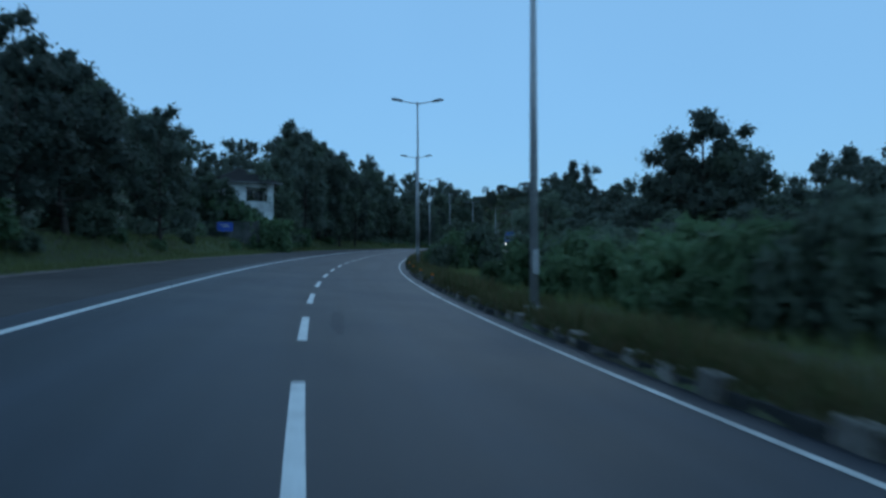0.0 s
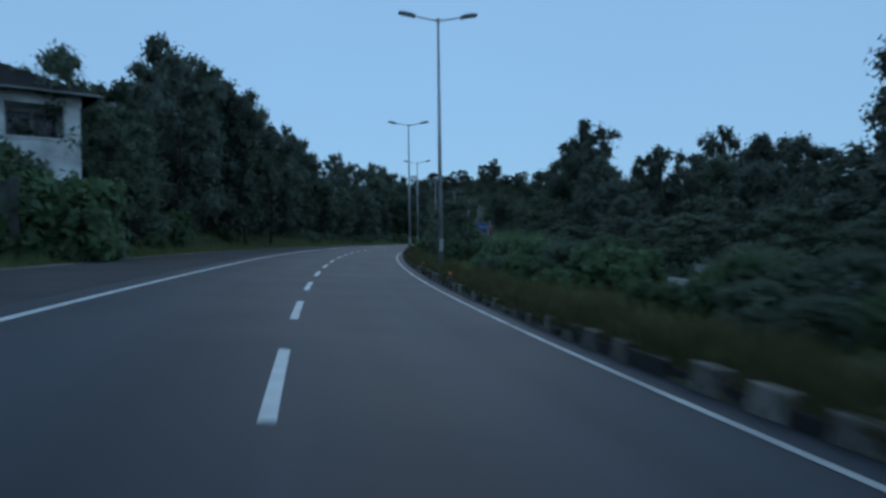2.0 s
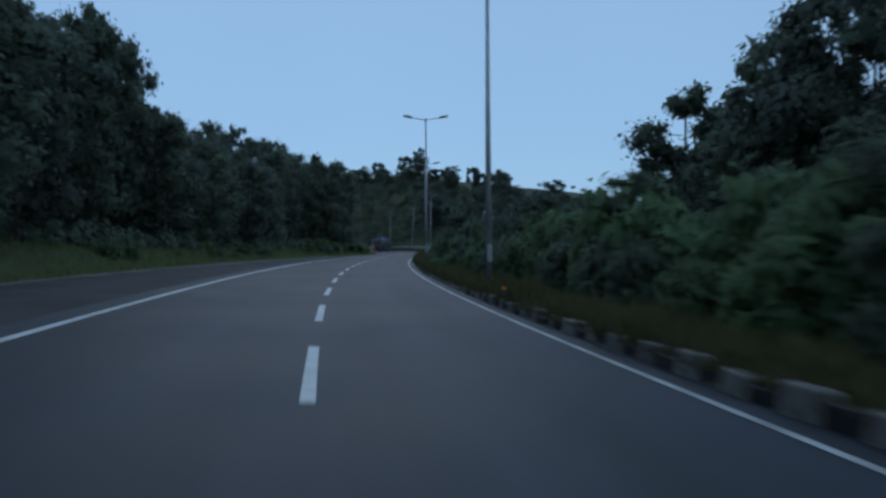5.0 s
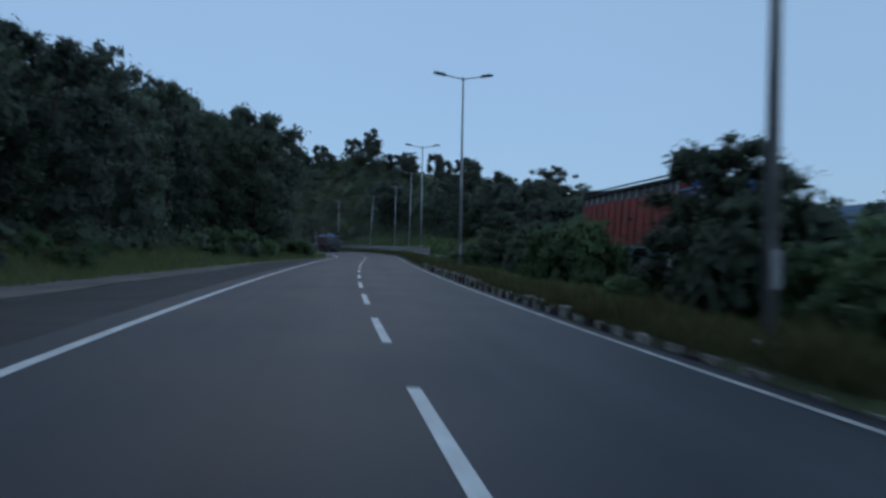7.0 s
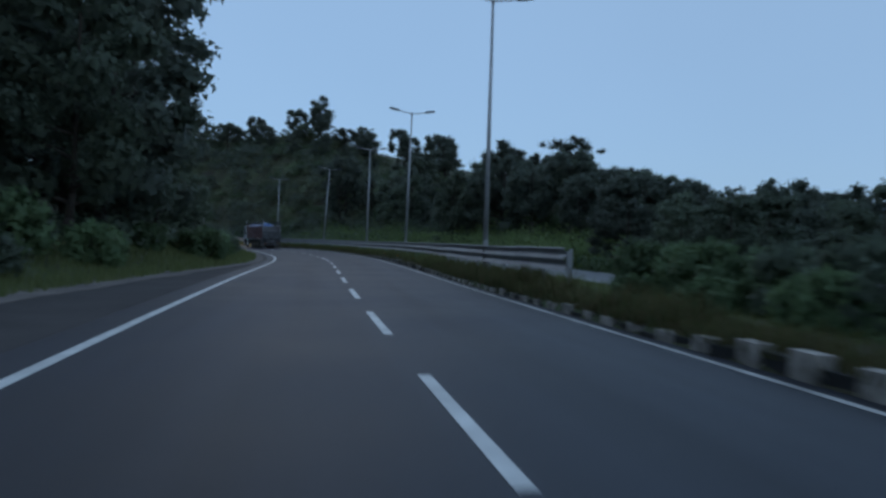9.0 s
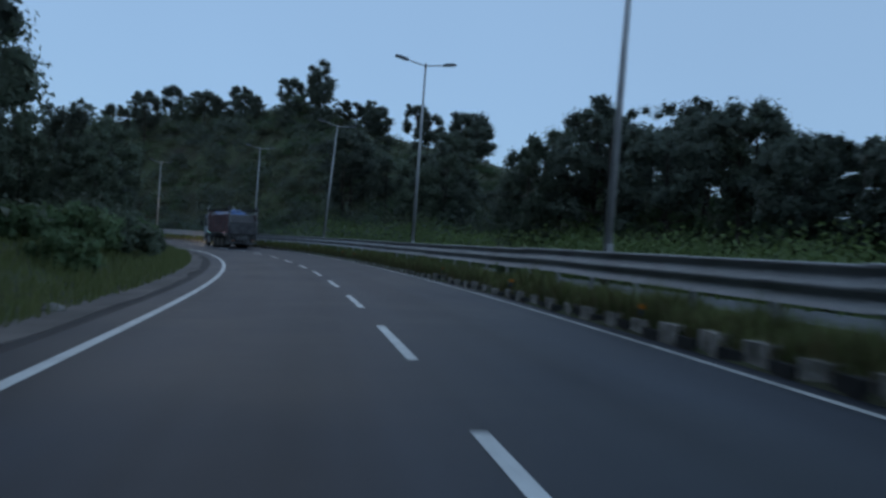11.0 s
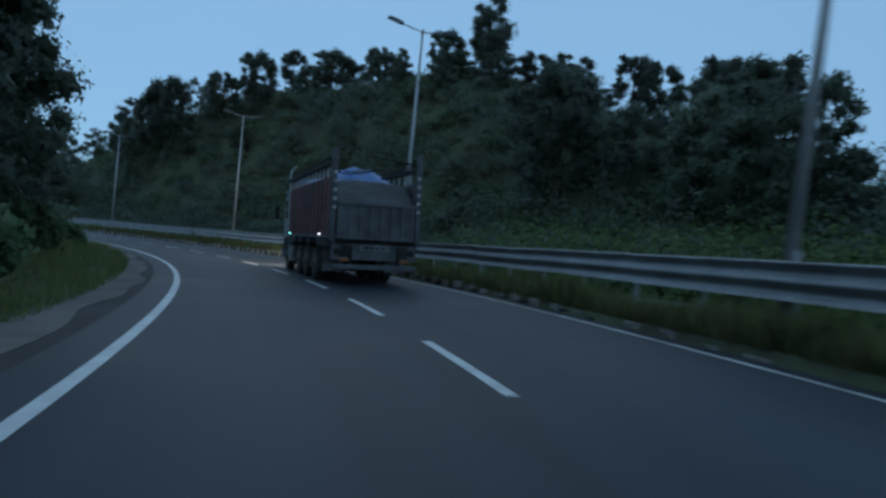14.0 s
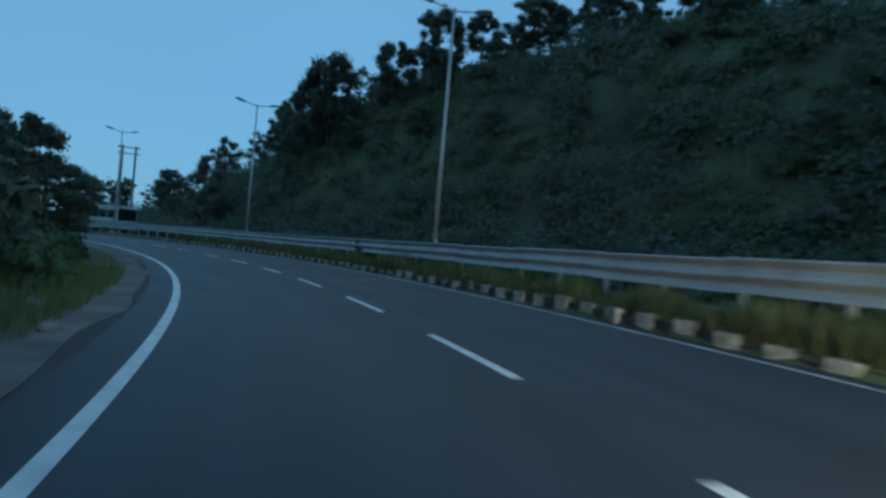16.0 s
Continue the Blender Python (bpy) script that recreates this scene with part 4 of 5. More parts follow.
# ---- guard rails ----
def beam_profile(waves, high):
    """Across a corrugated beam: depth and height."""
    n = waves * 8
    deep = 0.17 * high / waves
    wave = [(deep * math.cos(2 * math.pi * waves * i / n), -high / 2 + (high - 0.02) * i / n) for i in range(n + 1)]
    return wave + [(deep * 0.7, high / 2 - 0.008), (deep * 0.1, high / 2 - 0.001), (-deep * 0.5, high / 2)]      # lip rolled back along the top


def guard_rail(label, s0, s1, d, top, waves, high, level, front):
    rail = tagged(new("guard_rail"), label, "guard rail")
    prof = beam_profile(waves, high)
    step = 3.8
    n = int((s1 - s0) / step)
    base = None
    for k in range(n):
        a, b = s0 + k * step, s0 + (k + 1) * step + 0.25
        verts, faces = [], []
        ss = np.linspace(a, b, 5)
        sag = rng.uniform(-0.012, 0.012)
        for s in ss:
            for x, z in prof:
                for t in (0, 0.006):
                    verts.append(spot(s, d + front * (x + 0.04 + (0.006 if k % 2 else 0) - t), level(s, d) + top - high / 2 + z + sag))
        w = len(prof) * 2
        for i in range(len(ss) - 1):
            for j in range(len(prof) - 1):
                o = i * w + j * 2
                faces.append((o, o + 2, o + w + 2, o + w))
                faces.append((o + 1, o + w + 1, o + w + 3, o + 3))
        ob = new("beam", mesh_from("beam", verts, faces, ZINC, True))
        ob.parent = rail
    for k in range(2 * n + 1):
        s = s0 + k * step / 2
        if base is None:
            bm = B()
            box(bm, -0.035, 0.035, -0.06, 0.06, -0.4, top - 0.02, 0.004)
            box(bm, -0.1, 0.0, -0.05, 0.05, top - high * 0.85, top - high * 0.15, 0.004)
            base = part("post", bm, DULL_ZINC, rail)
            ob = base
        else:
            ob = new("post", base.data)
            ob.parent = rail
        side = Matrix.Rotation(0 if front < 0 else math.pi, 4, "Z")
        ob.matrix_basis = Matrix.Translation(spot(s, d - front * 0.1, level(s, d))) @ Matrix.Rotation(float(at(s, heading)), 4, "Z") @ side
    return rail


guard_rail("weathered galvanised corrugated guard rail along the median", 186, 372, 4.98, 1.31, 2, 0.56, lambda s, d: float(deck(s, 4.6)), -1)
guard_rail("galvanised guard rail along the outer edge of the second carriageway", -20, 70, 17.4, 0.74, 2, 0.31, lambda s, d: far_level(s, 17.4), -1)
guard_rail("galvanised guard rail along the outer edge of the second carriageway", 120, 200, 17.4, 0.74, 2, 0.31, lambda s, d: far_level(s, 17.4), -1)


# ---- lorries ----
MAROON = shader("faded_maroon_paint", (0.17, 0.045, 0.042), 0.65, scale=1.2, spread=0.35, bump=0.15, fine=24, second=(0.075, 0.04, 0.042))
RED_PAINT = shader("bright_red_paint", (0.3, 0.045, 0.035), 0.55, scale=1.6, spread=0.3, bump=0.12, fine=30)
DUSTY_GREY = shader("dusty_grey_steel", (0.105, 0.105, 0.11), 0.7, 0.1, scale=1.8, spread=0.4, bump=0.2, fine=28)
CAB_GREY = shader("pale_grey_cab_paint", (0.2, 0.215, 0.275), 0.5, scale=1.5, spread=0.25, bump=0.08)
CAB_BLUE = shader("blue_cab_paint", (0.12, 0.17, 0.3), 0.5, scale=1.5, spread=0.25, bump=0.08)
TEAL = shader("teal_trim_paint", (0.12, 0.25, 0.26), 0.55, scale=2, spread=0.25, bump=0.08)
CHASSIS = shader("dirty_black_chassis", (0.022, 0.021, 0.021), 0.85, 0.1, scale=3, spread=0.4, bump=0.3)
RUBBER = shader("dusty_tyre_rubber", (0.075, 0.066, 0.058), 0.9, scale=5, spread=0.35, bump=0.4)
RIM = shader("dull_wheel_rim", (0.16, 0.14, 0.125), 0.65, 0.3, scale=6, spread=0.3, bump=0.1)
TARP_BLUE = shader("blue_tarpaulin", (0.03, 0.115, 0.3), 0.45, scale=1.2, spread=0.3, bump=0.4, fine=6)
TARP_GREY = shader("grey_brown_tarpaulin", (0.075, 0.068, 0.068), 0.75, scale=1.4, spread=0.35, bump=0.4, fine=7)
GLASS_DARK = shader("dark_window_glass", (0.015, 0.018, 0.022), 0.08, 0.0, scale=2, spread=0.1, bump=0.0)
DULL_ORANGE = shader("dirty_orange_lamp_glass", (0.32, 0.1, 0.03), 0.4, 0.0, scale=6, spread=0.4, bump=0.0)
REFLECTOR = shader("orange_reflector", (0.75, 0.22, 0.03), 0.25, 0.0, scale=4, spread=0.2, bump=0.0)
PALE_DUST = shader("dust_covered_pale_paint", (0.2, 0.2, 0.205), 0.85, scale=2.5, spread=0.4, bump=0.2)
PANEL_GREY = shader("grey_blue_side_panel_paint", (0.17, 0.165, 0.185), 0.65, scale=1.3, spread=0.35, bump=0.2, fine=22, second=(0.1, 0.045, 0.045))
STAIN_WHITE = shader("stained_white_paint", (0.45, 0.45, 0.44), 0.7, scale=3, spread=0.35, bump=0.1)
GLOW_GREEN = lamp_glow("green_marker_glow", (0.3, 0.95, 0.85), 3)
GLOW_WHITE = lamp_glow("white_marker_glow", (1.0, 0.86, 0.95), 2.5)
GLOW_WARM = lamp_glow("headlamp_glow", (1.0, 0.82, 0.55), 4)


def make_wheel(bm_tyre, bm_rim, x, y, r, wide, side):
    rod(bm_tyre, (x - wide / 2, y, r), (x + wide / 2, y, r), r, r, 28)
    face = x + side * wide / 2
    rod(bm_rim, (face - side * 0.03, y, r), (face + side * 0.015, y, r), r * 0.58, r * 0.55, 24)
    rod(bm_rim, (face + side * 0.01, y, r), (face + side * 0.09, y, r), r * 0.2, r * 0.16, 14)
    for k in range(8):
        a = k * math.pi / 4
        rod(bm_rim, (face + side * 0.01, y + math.cos(a) * r * 0.4, r + math.sin(a) * r * 0.4), (face + side * 0.04, y + math.cos(a) * r * 0.4, r + math.sin(a) * r * 0.4), 0.022, 0.018, 6)


def make_lorry(label, side_paint, panel_paint, tail_paint, cab_paint, trim_paint, blue_load):
    """A high-sided cargo lorry; y runs forward from its rearmost axle, z up from the road."""
    top = tagged(new("lorry"), label, "lorry")
    R = 0.51
    axles = (1.5, 3.05, 4.5, 7.2)
    rear, front = -1.05, 6.5
    # chassis
    bm = B()
    for x in (-0.45, 0.45):
        box(bm, x - 0.05, x + 0.05, rear + 0.2, 8.3, 0.78, 1.04, 0.01)
    for y in np.arange(rear + 0.4, 7.6, 1.3):
        box(bm, -0.4, 0.4, y - 0.05, y + 0.05, 0.8, 1.0)
    part("chassis", bm, CHASSIS, top)
    for y in axles:
        bm = B()
        rod(bm, (-1.0, y, R), (1.0, y, R), 0.08, 0.08, 10)
        if y < 6:
            bmesh.ops.create_uvsphere(bm, u_segments=12, v_segments=8, radius=0.24, matrix=Matrix.Translation((0, y, R)))
        part("axle", bm, CHASSIS, top)
        for side in (-1, 1):
            tyre, rim = B(), B()
            if y < 4:
                make_wheel(tyre, rim, side * 1.06, y, R, 0.26, side)
                make_wheel(tyre, rim, side * 0.74, y, R, 0.26, side)
            else:
                make_wheel(tyre, rim, side * 1.04, y, R, 0.29, side)
            bmesh.ops.bevel(tyre, geom=[e for e in tyre.edges if e.calc_face_angle(0) > 1.2], offset=0.045, segments=2, affect="EDGES")
            w = part("wheel", tyre, RUBBER, top, "dusty black lorry tyre")
            part("rim", rim, RIM, w)
    # floor and lower side skirt with wheel cut-outs
    bm = B()
    box(bm, -1.22, 1.22, rear, front, 1.16, 1.32, 0.01)
    part("load_floor", bm, CHASSIS, top)
    for side in (-1, 1):
        x0, x1 = sorted((side * 1.2, side * 1.26))
        bm = B()
        box(bm, x0, x1, rear, front, 1.3, 3.0, 0.008)
        wall = part("side_wall", bm, panel_paint, top, "faded red ribbed side wall")
        y, k = rear + 0.25, 0
        while y < front - 0.1:
            bm = B()
            xa, xb = sorted((side * 1.255, side * 1.3))
            half = 0.15 if k % 2 else 0.12
            box(bm, xa, xb, y - half, y + half, 1.36, 3.02, 0.02)
            part("rib", bm, side_paint, wall)
            bm = B()
            box(bm, xa, xb, y - 0.05, y + 0.05, 1.345, 1.43, 0.015)
            box(bm, xa, xb, y - 0.02, y + 0.02, 1.43, 1.47, 0.005)
            part("cleat", bm, PALE_DUST, wall)
            # short dark cross stiffener beside every third rib
            if k % 3 == 1:
                bm = B()
                z = 2.05 + 0.2 * ((k * 7) % 5) / 4
                box(bm, *sorted((side * 1.25, side * 1.3)), y + 0.1, y + 0.46, z, z + 0.09, 0.015)
                part("latch", bm, CHASSIS, wall, "dark cross stiffener")
            # stub between the wall and the top rail
            bm = B()
            box(bm, xa - side * 0.03, xb - side * 0.03, y - 0.03, y + 0.03, 3.0, 3.34, 0.008)
            part("stub", bm, STAIN_WHITE, wall, "pale upright under the top rail")
            y += 0.58
            k += 1
        bm = B()
        xa, xb = sorted((side * 1.18, side * 1.32))
        box(bm, xa, xb, rear, front + 0.1, 3.32, 3.44, 0.02)
        rod(bm, (side * 1.27, rear, 3.53), (side * 1.27, front, 3.53), 0.03, 0.03, 8)
        part("top_rail", bm, CHASSIS, top, "dark top rail of the load bed")
        bm = B()
        box(bm, xa, xb, rear, front, 1.3, 1.355, 0.012)
        skirt = part("side_sill", bm, trim_paint, top)
        for a, b in ((rear + 0.02, 1.0), (2.0, 2.6), (3.5, 4.05), (4.95, front)):
            bm = B()
            vs = [bm.verts.new((side * 1.27, yy, zz)) for yy, zz in ((a - 0.08 if a > 0 else a, 1.31), (b + 0.08 if b < 6 else b, 1.31), (b - 0.08 if b < 6 else b, 1.08), (a + 0.08 if a > 0 else a, 1.08))]
            bm.faces.new(vs)
            bmesh.ops.solidify(bm, geom=bm.faces[:], thickness=0.03)
            part("skirt_panel", bm, trim_paint, skirt)
        # low tank and spare boxes between the axles
        bm = B()
        box(bm, *sorted((side * 0.62, side * 1.16)), 5.2, 6.1, 0.5, 0.95, 0.05)
        part("tank" if side < 0 else "tool_box", bm, CHASSIS, top)
        bm = B()
        box(bm, *sorted((side * 1.02, side * 1.24)), 6.3, 6.5, 0.38, 0.98, 0.02)
        part("mud_flap", bm, STAIN_WHITE, top, "pale dusty mud guard behind the front wheel")
        bm = B()
        box(bm, *sorted((side * 0.62, side * 1.22)), 0.08, 0.12, 0.34, 1.1, 0.005)
        part("mud_flap", bm, PALE_DUST, top, "dusty pale canvas flap behind the rear wheels")
        for y, m in ((5.95, GLOW_GREEN), (0.25, GLOW_WHITE)):
            bm = B()
            box(bm, *sorted((side * 1.3, side * 1.35)), y - 0.035, y + 0.035, 1.385, 1.425, 0.012)
            part("side_lamp", bm, m, top, "small lit side marker lamp")
        if not blue_load:
            bm = B()
            box(bm, *sorted((side * 1.19, side * 1.23)), rear, front, 3.0, 3.36, 0.008)
            part("upper_board", bm, DUSTY_GREY, top, "grey board above the red side wall")
    # front board of the load bed and its pipe hoop
    bm = B()
    box(bm, -1.24, 1.24, front - 0.04, front + 0.04, 1.3, 3.35, 0.01)
    part("front_board", bm, side_paint, top)
    for side in (-1, 1):
        bm = B()
        rod(bm, (side * 1.27, front + 0.1, 1.4), (side * 1.27, front + 0.1, 3.72), 0.04, 0.04, 8)
        rod(bm, (side * 1.27, front + 0.1, 3.72), (side * 1.1, front + 0.02, 3.95), 0.04, 0.04, 8)
        part("hoop_pipe", bm, STAIN_WHITE, top, "pale steel pipe at the front of the load bed")
        bm = B()
        box(bm, *sorted((side * 1.16, side * 1.3)), rear - 0.06, rear + 0.08, 1.2, 3.78, 0.015)
        post = part("rear_post", bm, tail_paint, top)
        for z in np.arange(2.15, 3.2, 0.24):
            bm = B()
            rod(bm, (side * 1.2, rear - 0.1, z), (side * 1.2, rear - 0.06, z), 0.05, 0.05, 8)
            part("chain_link", bm, STAIN_WHITE, post)
    # tailgate
    bm = B()
    box(bm, -1.12, 1.12, rear - 0.05, rear + 0.01, 1.32, 2.3, 0.008)
    gate = part("tailgate", bm, tail_paint, top, "dusty ribbed steel tailgate")
    for x in np.linspace(-1.06, 1.06, 8):
        bm = B()
        box(bm, x - 0.05, x + 0.05, rear - 0.1, rear - 0.045, 1.32, 2.3, 0.012)
        part("rib", bm, tail_paint, gate)
    for z in (1.33, 2.28):
        bm = B()
        box(bm, -1.2, 1.2, rear - 0.11, rear - 0.04, z - 0.04, z + 0.04, 0.012)
        part("bar", bm, tail_paint, gate)
    # rear panel with its lamps, plate and bumper
    bm = B()
    box(bm, -1.22, 1.22, rear + 0.02, rear + 0.08, 0.72, 1.3, 0.01)
    panel = part("rear_panel", bm, DUSTY_GREY, top)
    for side in (-1, 1):
        for k in range(6):
            bm = B()
            box(bm, *sorted((side * 0.62, side * 0.98)), rear - 0.015, rear + 0.02, 0.82 + k * 0.055, 0.85 + k * 0.055)
            part("louvre", bm, CHASSIS, panel)
        bm = B()
        box(bm, *sorted((side * 0.66, side * 1.0)), rear - 0.03, rear + 0.02, 0.68, 0.76, 0.01)
        part("tail_lamp", bm, DULL_ORANGE, panel, "orange rear lamp")
        bm = B()
        rod(bm, (side * 1.08, rear - 0.02, 0.95), (side * 1.08, rear + 0.02, 0.95), 0.09, 0.09, 12)
        part("rubber_stop", bm, CHASSIS, panel)
    bm = B()
    box(bm, -0.42, 0.42, rear - 0.02, rear + 0.02, 0.98, 1.16, 0.01)
    plate = part("name_board", bm, PALE_DUST, panel, "dirty pale board with faint lettering")
    for k in range(4):
        bm = B()
        box(bm, -0.32 + k * 0.17, -0.2 + k * 0.17, rear - 0.026, rear - 0.018, 1.04, 1.1)
        part("bar_of_writing", bm, CHASSIS, plate)
    bm = B()
    box(bm, -1.2, 1.2, rear - 0.12, rear, 0.46, 0.6, 0.02)
    part("rear_bumper", bm, DUSTY_GREY, top, "dusty steel underrun bumper")
    for x in (-0.7, 0.7):
        bm = B()
        box(bm, x - 0.04, x + 0.04, rear - 0.04, rear + 0.1, 0.55, 0.85)
        part("bumper_stay", bm, CHASSIS, top)
    # covered load
    def sheet(x0, x1, y0, y1, f, material, name, lab):
        nx, ny = 14, 26
        verts = [(x0 + (x1 - x0) * i / nx, y0 + (y1 - y0) * j / ny, f(i / nx, j / ny)) for j in range(ny + 1) for i in range(nx + 1)]
        faces = [(j * (nx + 1) + i, j * (nx + 1) + i + 1, (j + 1) * (nx + 1) + i + 1, (j + 1) * (nx + 1) + i) for j in range(ny) for i in range(nx)]
        ob = new(name, mesh_from(name, verts, faces, material, True))
        thick = ob.modifiers.new("thickness", "SOLIDIFY")
        thick.thickness = 0.02
        ob.parent = top
        tagged(ob, lab)
        return ob
    wrinkle = lambda u, v: 0.05 * noise.noise(Vector((u * 7, v * 9, 2))) + 0.03 * noise.noise(Vector((u * 17, v * 23, 5)))
    sheet(-1.18, 1.18, rear + 0.02, rear + 1.5, lambda u, v: 2.31 + 0.6 * min(1.0, v * 1.9) + 0.14 * math.sin(math.pi * u) * v + wrinkle(u, v) * min(1.0, v * 4), TARP_GREY, "tarpaulin", "grey-brown tarpaulin drawn over the load")
    sheet(-1.16, 1.16, rear + 1.2, front - 0.1, lambda u, v: 2.75 + (0.78 if blue_load else 0.5) * math.sin(math.pi * u) ** 0.6 * (0.75 + 0.25 * math.sin(v * 9)) * min(1, v * 5 + 0.25) + 2 * wrinkle(u, v), TARP_BLUE if blue_load else TARP_GREY, "tarpaulin", "blue tarpaulin humped over the load")
    for v in (0.35, 0.9, 1.6, 2.6, 3.8):
        bm = B()
        pts = [(-1.25, rear + v, 3.3), (-0.6, rear + v + 0.1, 3.16 + 0.1 * (v > 1)), (0.1, rear + v - 0.1, 3.3 + 0.12 * (v > 1)), (1.25, rear + v, 3.3)]
        for a, b in zip(pts, pts[1:]):
            rod(bm, a, b, 0.015, 0.015, 5)
        part("rope", bm, CHASSIS, top)
    bm = B()
    rod(bm, (1.25, rear + 0.2, 3.5), (0.1, rear + 1.0, 3.75), 0.03, 0.025, 7)
    rod(bm, (1.2, rear + 0.3, 3.3), (0.2, rear + 0.4, 3.05), 0.03, 0.03, 6)
    part("loose_pole", bm, CHASSIS, top, "dark poles lying across the load")
    # cab
    prof = [(6.62, 0.82), (8.32, 0.82), (8.44, 1.2), (8.4, 1.75), (8.15, 2.75), (7.9, 2.95), (6.72, 3.0), (6.62, 2.9)]
    bm = B()
    left = [bm.verts.new((-1.2, y, z)) for y, z in prof]
    right = [bm.verts.new((1.2, y, z)) for y, z in prof]
    bm.faces.new(left)
    bm.faces.new(right[::-1])
    for i in range(len(prof)):
        j = (i + 1) % len(prof)
        bm.faces.new((left[i], right[i], right[j], left[j]))
    bmesh.ops.recalc_face_normals(bm, faces=bm.faces[:])
    bmesh.ops.bevel(bm, geom=[e for e in bm.edges], offset=0.045, segments=2, affect="EDGES")
    cab = part("cab", bm, cab_paint, top, "boxy pale painted cab")
    bm = B()
    box(bm, -1.26, 1.26, 6.6, 8.02, 2.96, 3.05, 0.03)
    part("roof_visor", bm, cab_paint, cab)
    for side in (-1, 1):
        for y0, y1 in ((6.75, 7.22), (7.3, 8.02)):
            bm = B()
            box(bm, *sorted((side * 1.185, side * 1.212)), y0, y1, 1.95, 2.7, 0.02)
            pane = part("side_window", bm, GLASS_DARK, cab)
            bm = B()
            for a, b, c, d in ((y0 - 0.04, y1 + 0.04, 1.9, 1.95), (y0 - 0.04, y1 + 0.04, 2.7, 2.75), (y0 - 0.04, y0, 1.95, 2.7), (y1, y1 + 0.04, 1.95, 2.7), (y0, y1, 2.3, 2.34)):
                box(bm, *sorted((side * 1.19, side * 1.228)), a, b, c, d)
            part("window_frame", bm, STAIN_WHITE, pane)
        for z in (1.32, 1.56, 1.76):
            bm = B()
            box(bm, *sorted((side * 1.19, side * 1.222)), 6.7, 8.2, z - 0.03, z + 0.03, 0.01)
            part("trim_strip", bm, STAIN_WHITE, cab)
        bm = B()
        edge = [(7.2 + 0.66 * math.cos(math.pi * i / 14), 0.74 + 0.5 * math.sin(math.pi * i / 14)) for i in range(15)]
        near, away = [bm.verts.new((side * 1.19, *q)) for q in edge], [bm.verts.new((side * 1.215, *q)) for q in edge]
        bm.faces.new(near)
        bm.faces.new(away[::-1])
        for i in range(15):
            j = (i + 1) % 15
            bm.faces.new((near[i], away[i], away[j], near[j]))
        bmesh.ops.recalc_face_normals(bm, faces=bm.faces[:])
        arch = part("wheel_arch", bm, CHASSIS, cab)
        bm = B()
        rings = []
        for y, z in edge:
            far_y, far_z = 7.2 + (y - 7.2) * 1.08, 0.74 + (z - 0.74) * 1.1
            rings.append([bm.verts.new(c) for c in ((side * 1.2, y, z), (side * 1.25, y, z), (side * 1.25, far_y, far_z), (side * 1.2, far_y, far_z))])
        for p, q in zip(rings, rings[1:]):
            for a in range(4):
                bm.faces.new((p[a], p[(a + 1) % 4], q[(a + 1) % 4], q[a]))
        bmesh.ops.recalc_face_normals(bm, faces=bm.faces[:])
        part("arch_lip", bm, DUSTY_GREY, arch)
        bm = B()
        rod(bm, (side * 1.2, 8.2, 2.2), (side * 1.5, 8.3, 2.35), 0.018, 0.018, 6)
        box(bm, *sorted((side * 1.42, side * 1.58)), 8.26, 8.34, 1.95, 2.45, 0.02)
        part("mirror", bm, CHASSIS, cab)
        bm = B()
        box(bm, *sorted((side * 0.72, side * 1.05)), 8.44, 8.52, 0.78, 0.98, 0.03)
        part("headlamp", bm, GLOW_WARM, cab, "lit headlamp")
        bm = B()
        box(bm, *sorted((side * 0.95, side * 1.22)), 6.75, 7.05, 0.42, 0.5, 0.01)
        part("step", bm, CHASSIS, cab)
    bm = B()
    m = Matrix.Translation((0, 8.28, 2.28)) @ Matrix.Rotation(radians(14), 4, "X")
    box(bm, -1.02, 1.02, 0.01, 0.035, -0.42, 0.42, 0.01, m)
    part("windscreen", bm, GLASS_DARK, cab)
    bm = B()
    box(bm, -1.24, 1.24, 8.25, 8.55, 0.46, 0.76, 0.05)
    part("front_bumper", bm, cab_paint, cab)
    bm = B()
    box(bm, -0.6, 0.6, 8.4, 8.47, 1.0, 1.45, 0.01)
    part("grille", bm, CHASSIS, cab)
    bm = B()
    box(bm, -0.9, 0.9, 6.7, 7.5, 3.05, 3.45, 0.1)
    part("cab_roof_load", bm, TARP_BLUE, cab, "blue bundle tied on the cab roof")
    return top


def headlights(owner, energy):
    for side in (-1, 1):
        spot_lamp = new("headlight_beam", bpy.data.lights.new("headlight_beam", "SPOT"))
        spot_lamp.data.energy, spot_lamp.data.color = energy, (1.0, 0.8, 0.55)
        spot_lamp.data.spot_size, spot_lamp.data.spot_blend, spot_lamp.data.shadow_soft_size = radians(86), 0.8, 0.08
        spot_lamp.parent = owner
        spot_lamp.matrix_basis = look((side * 0.88, 8.6, 0.9), (side * 0.9, 16.3, -0.1))


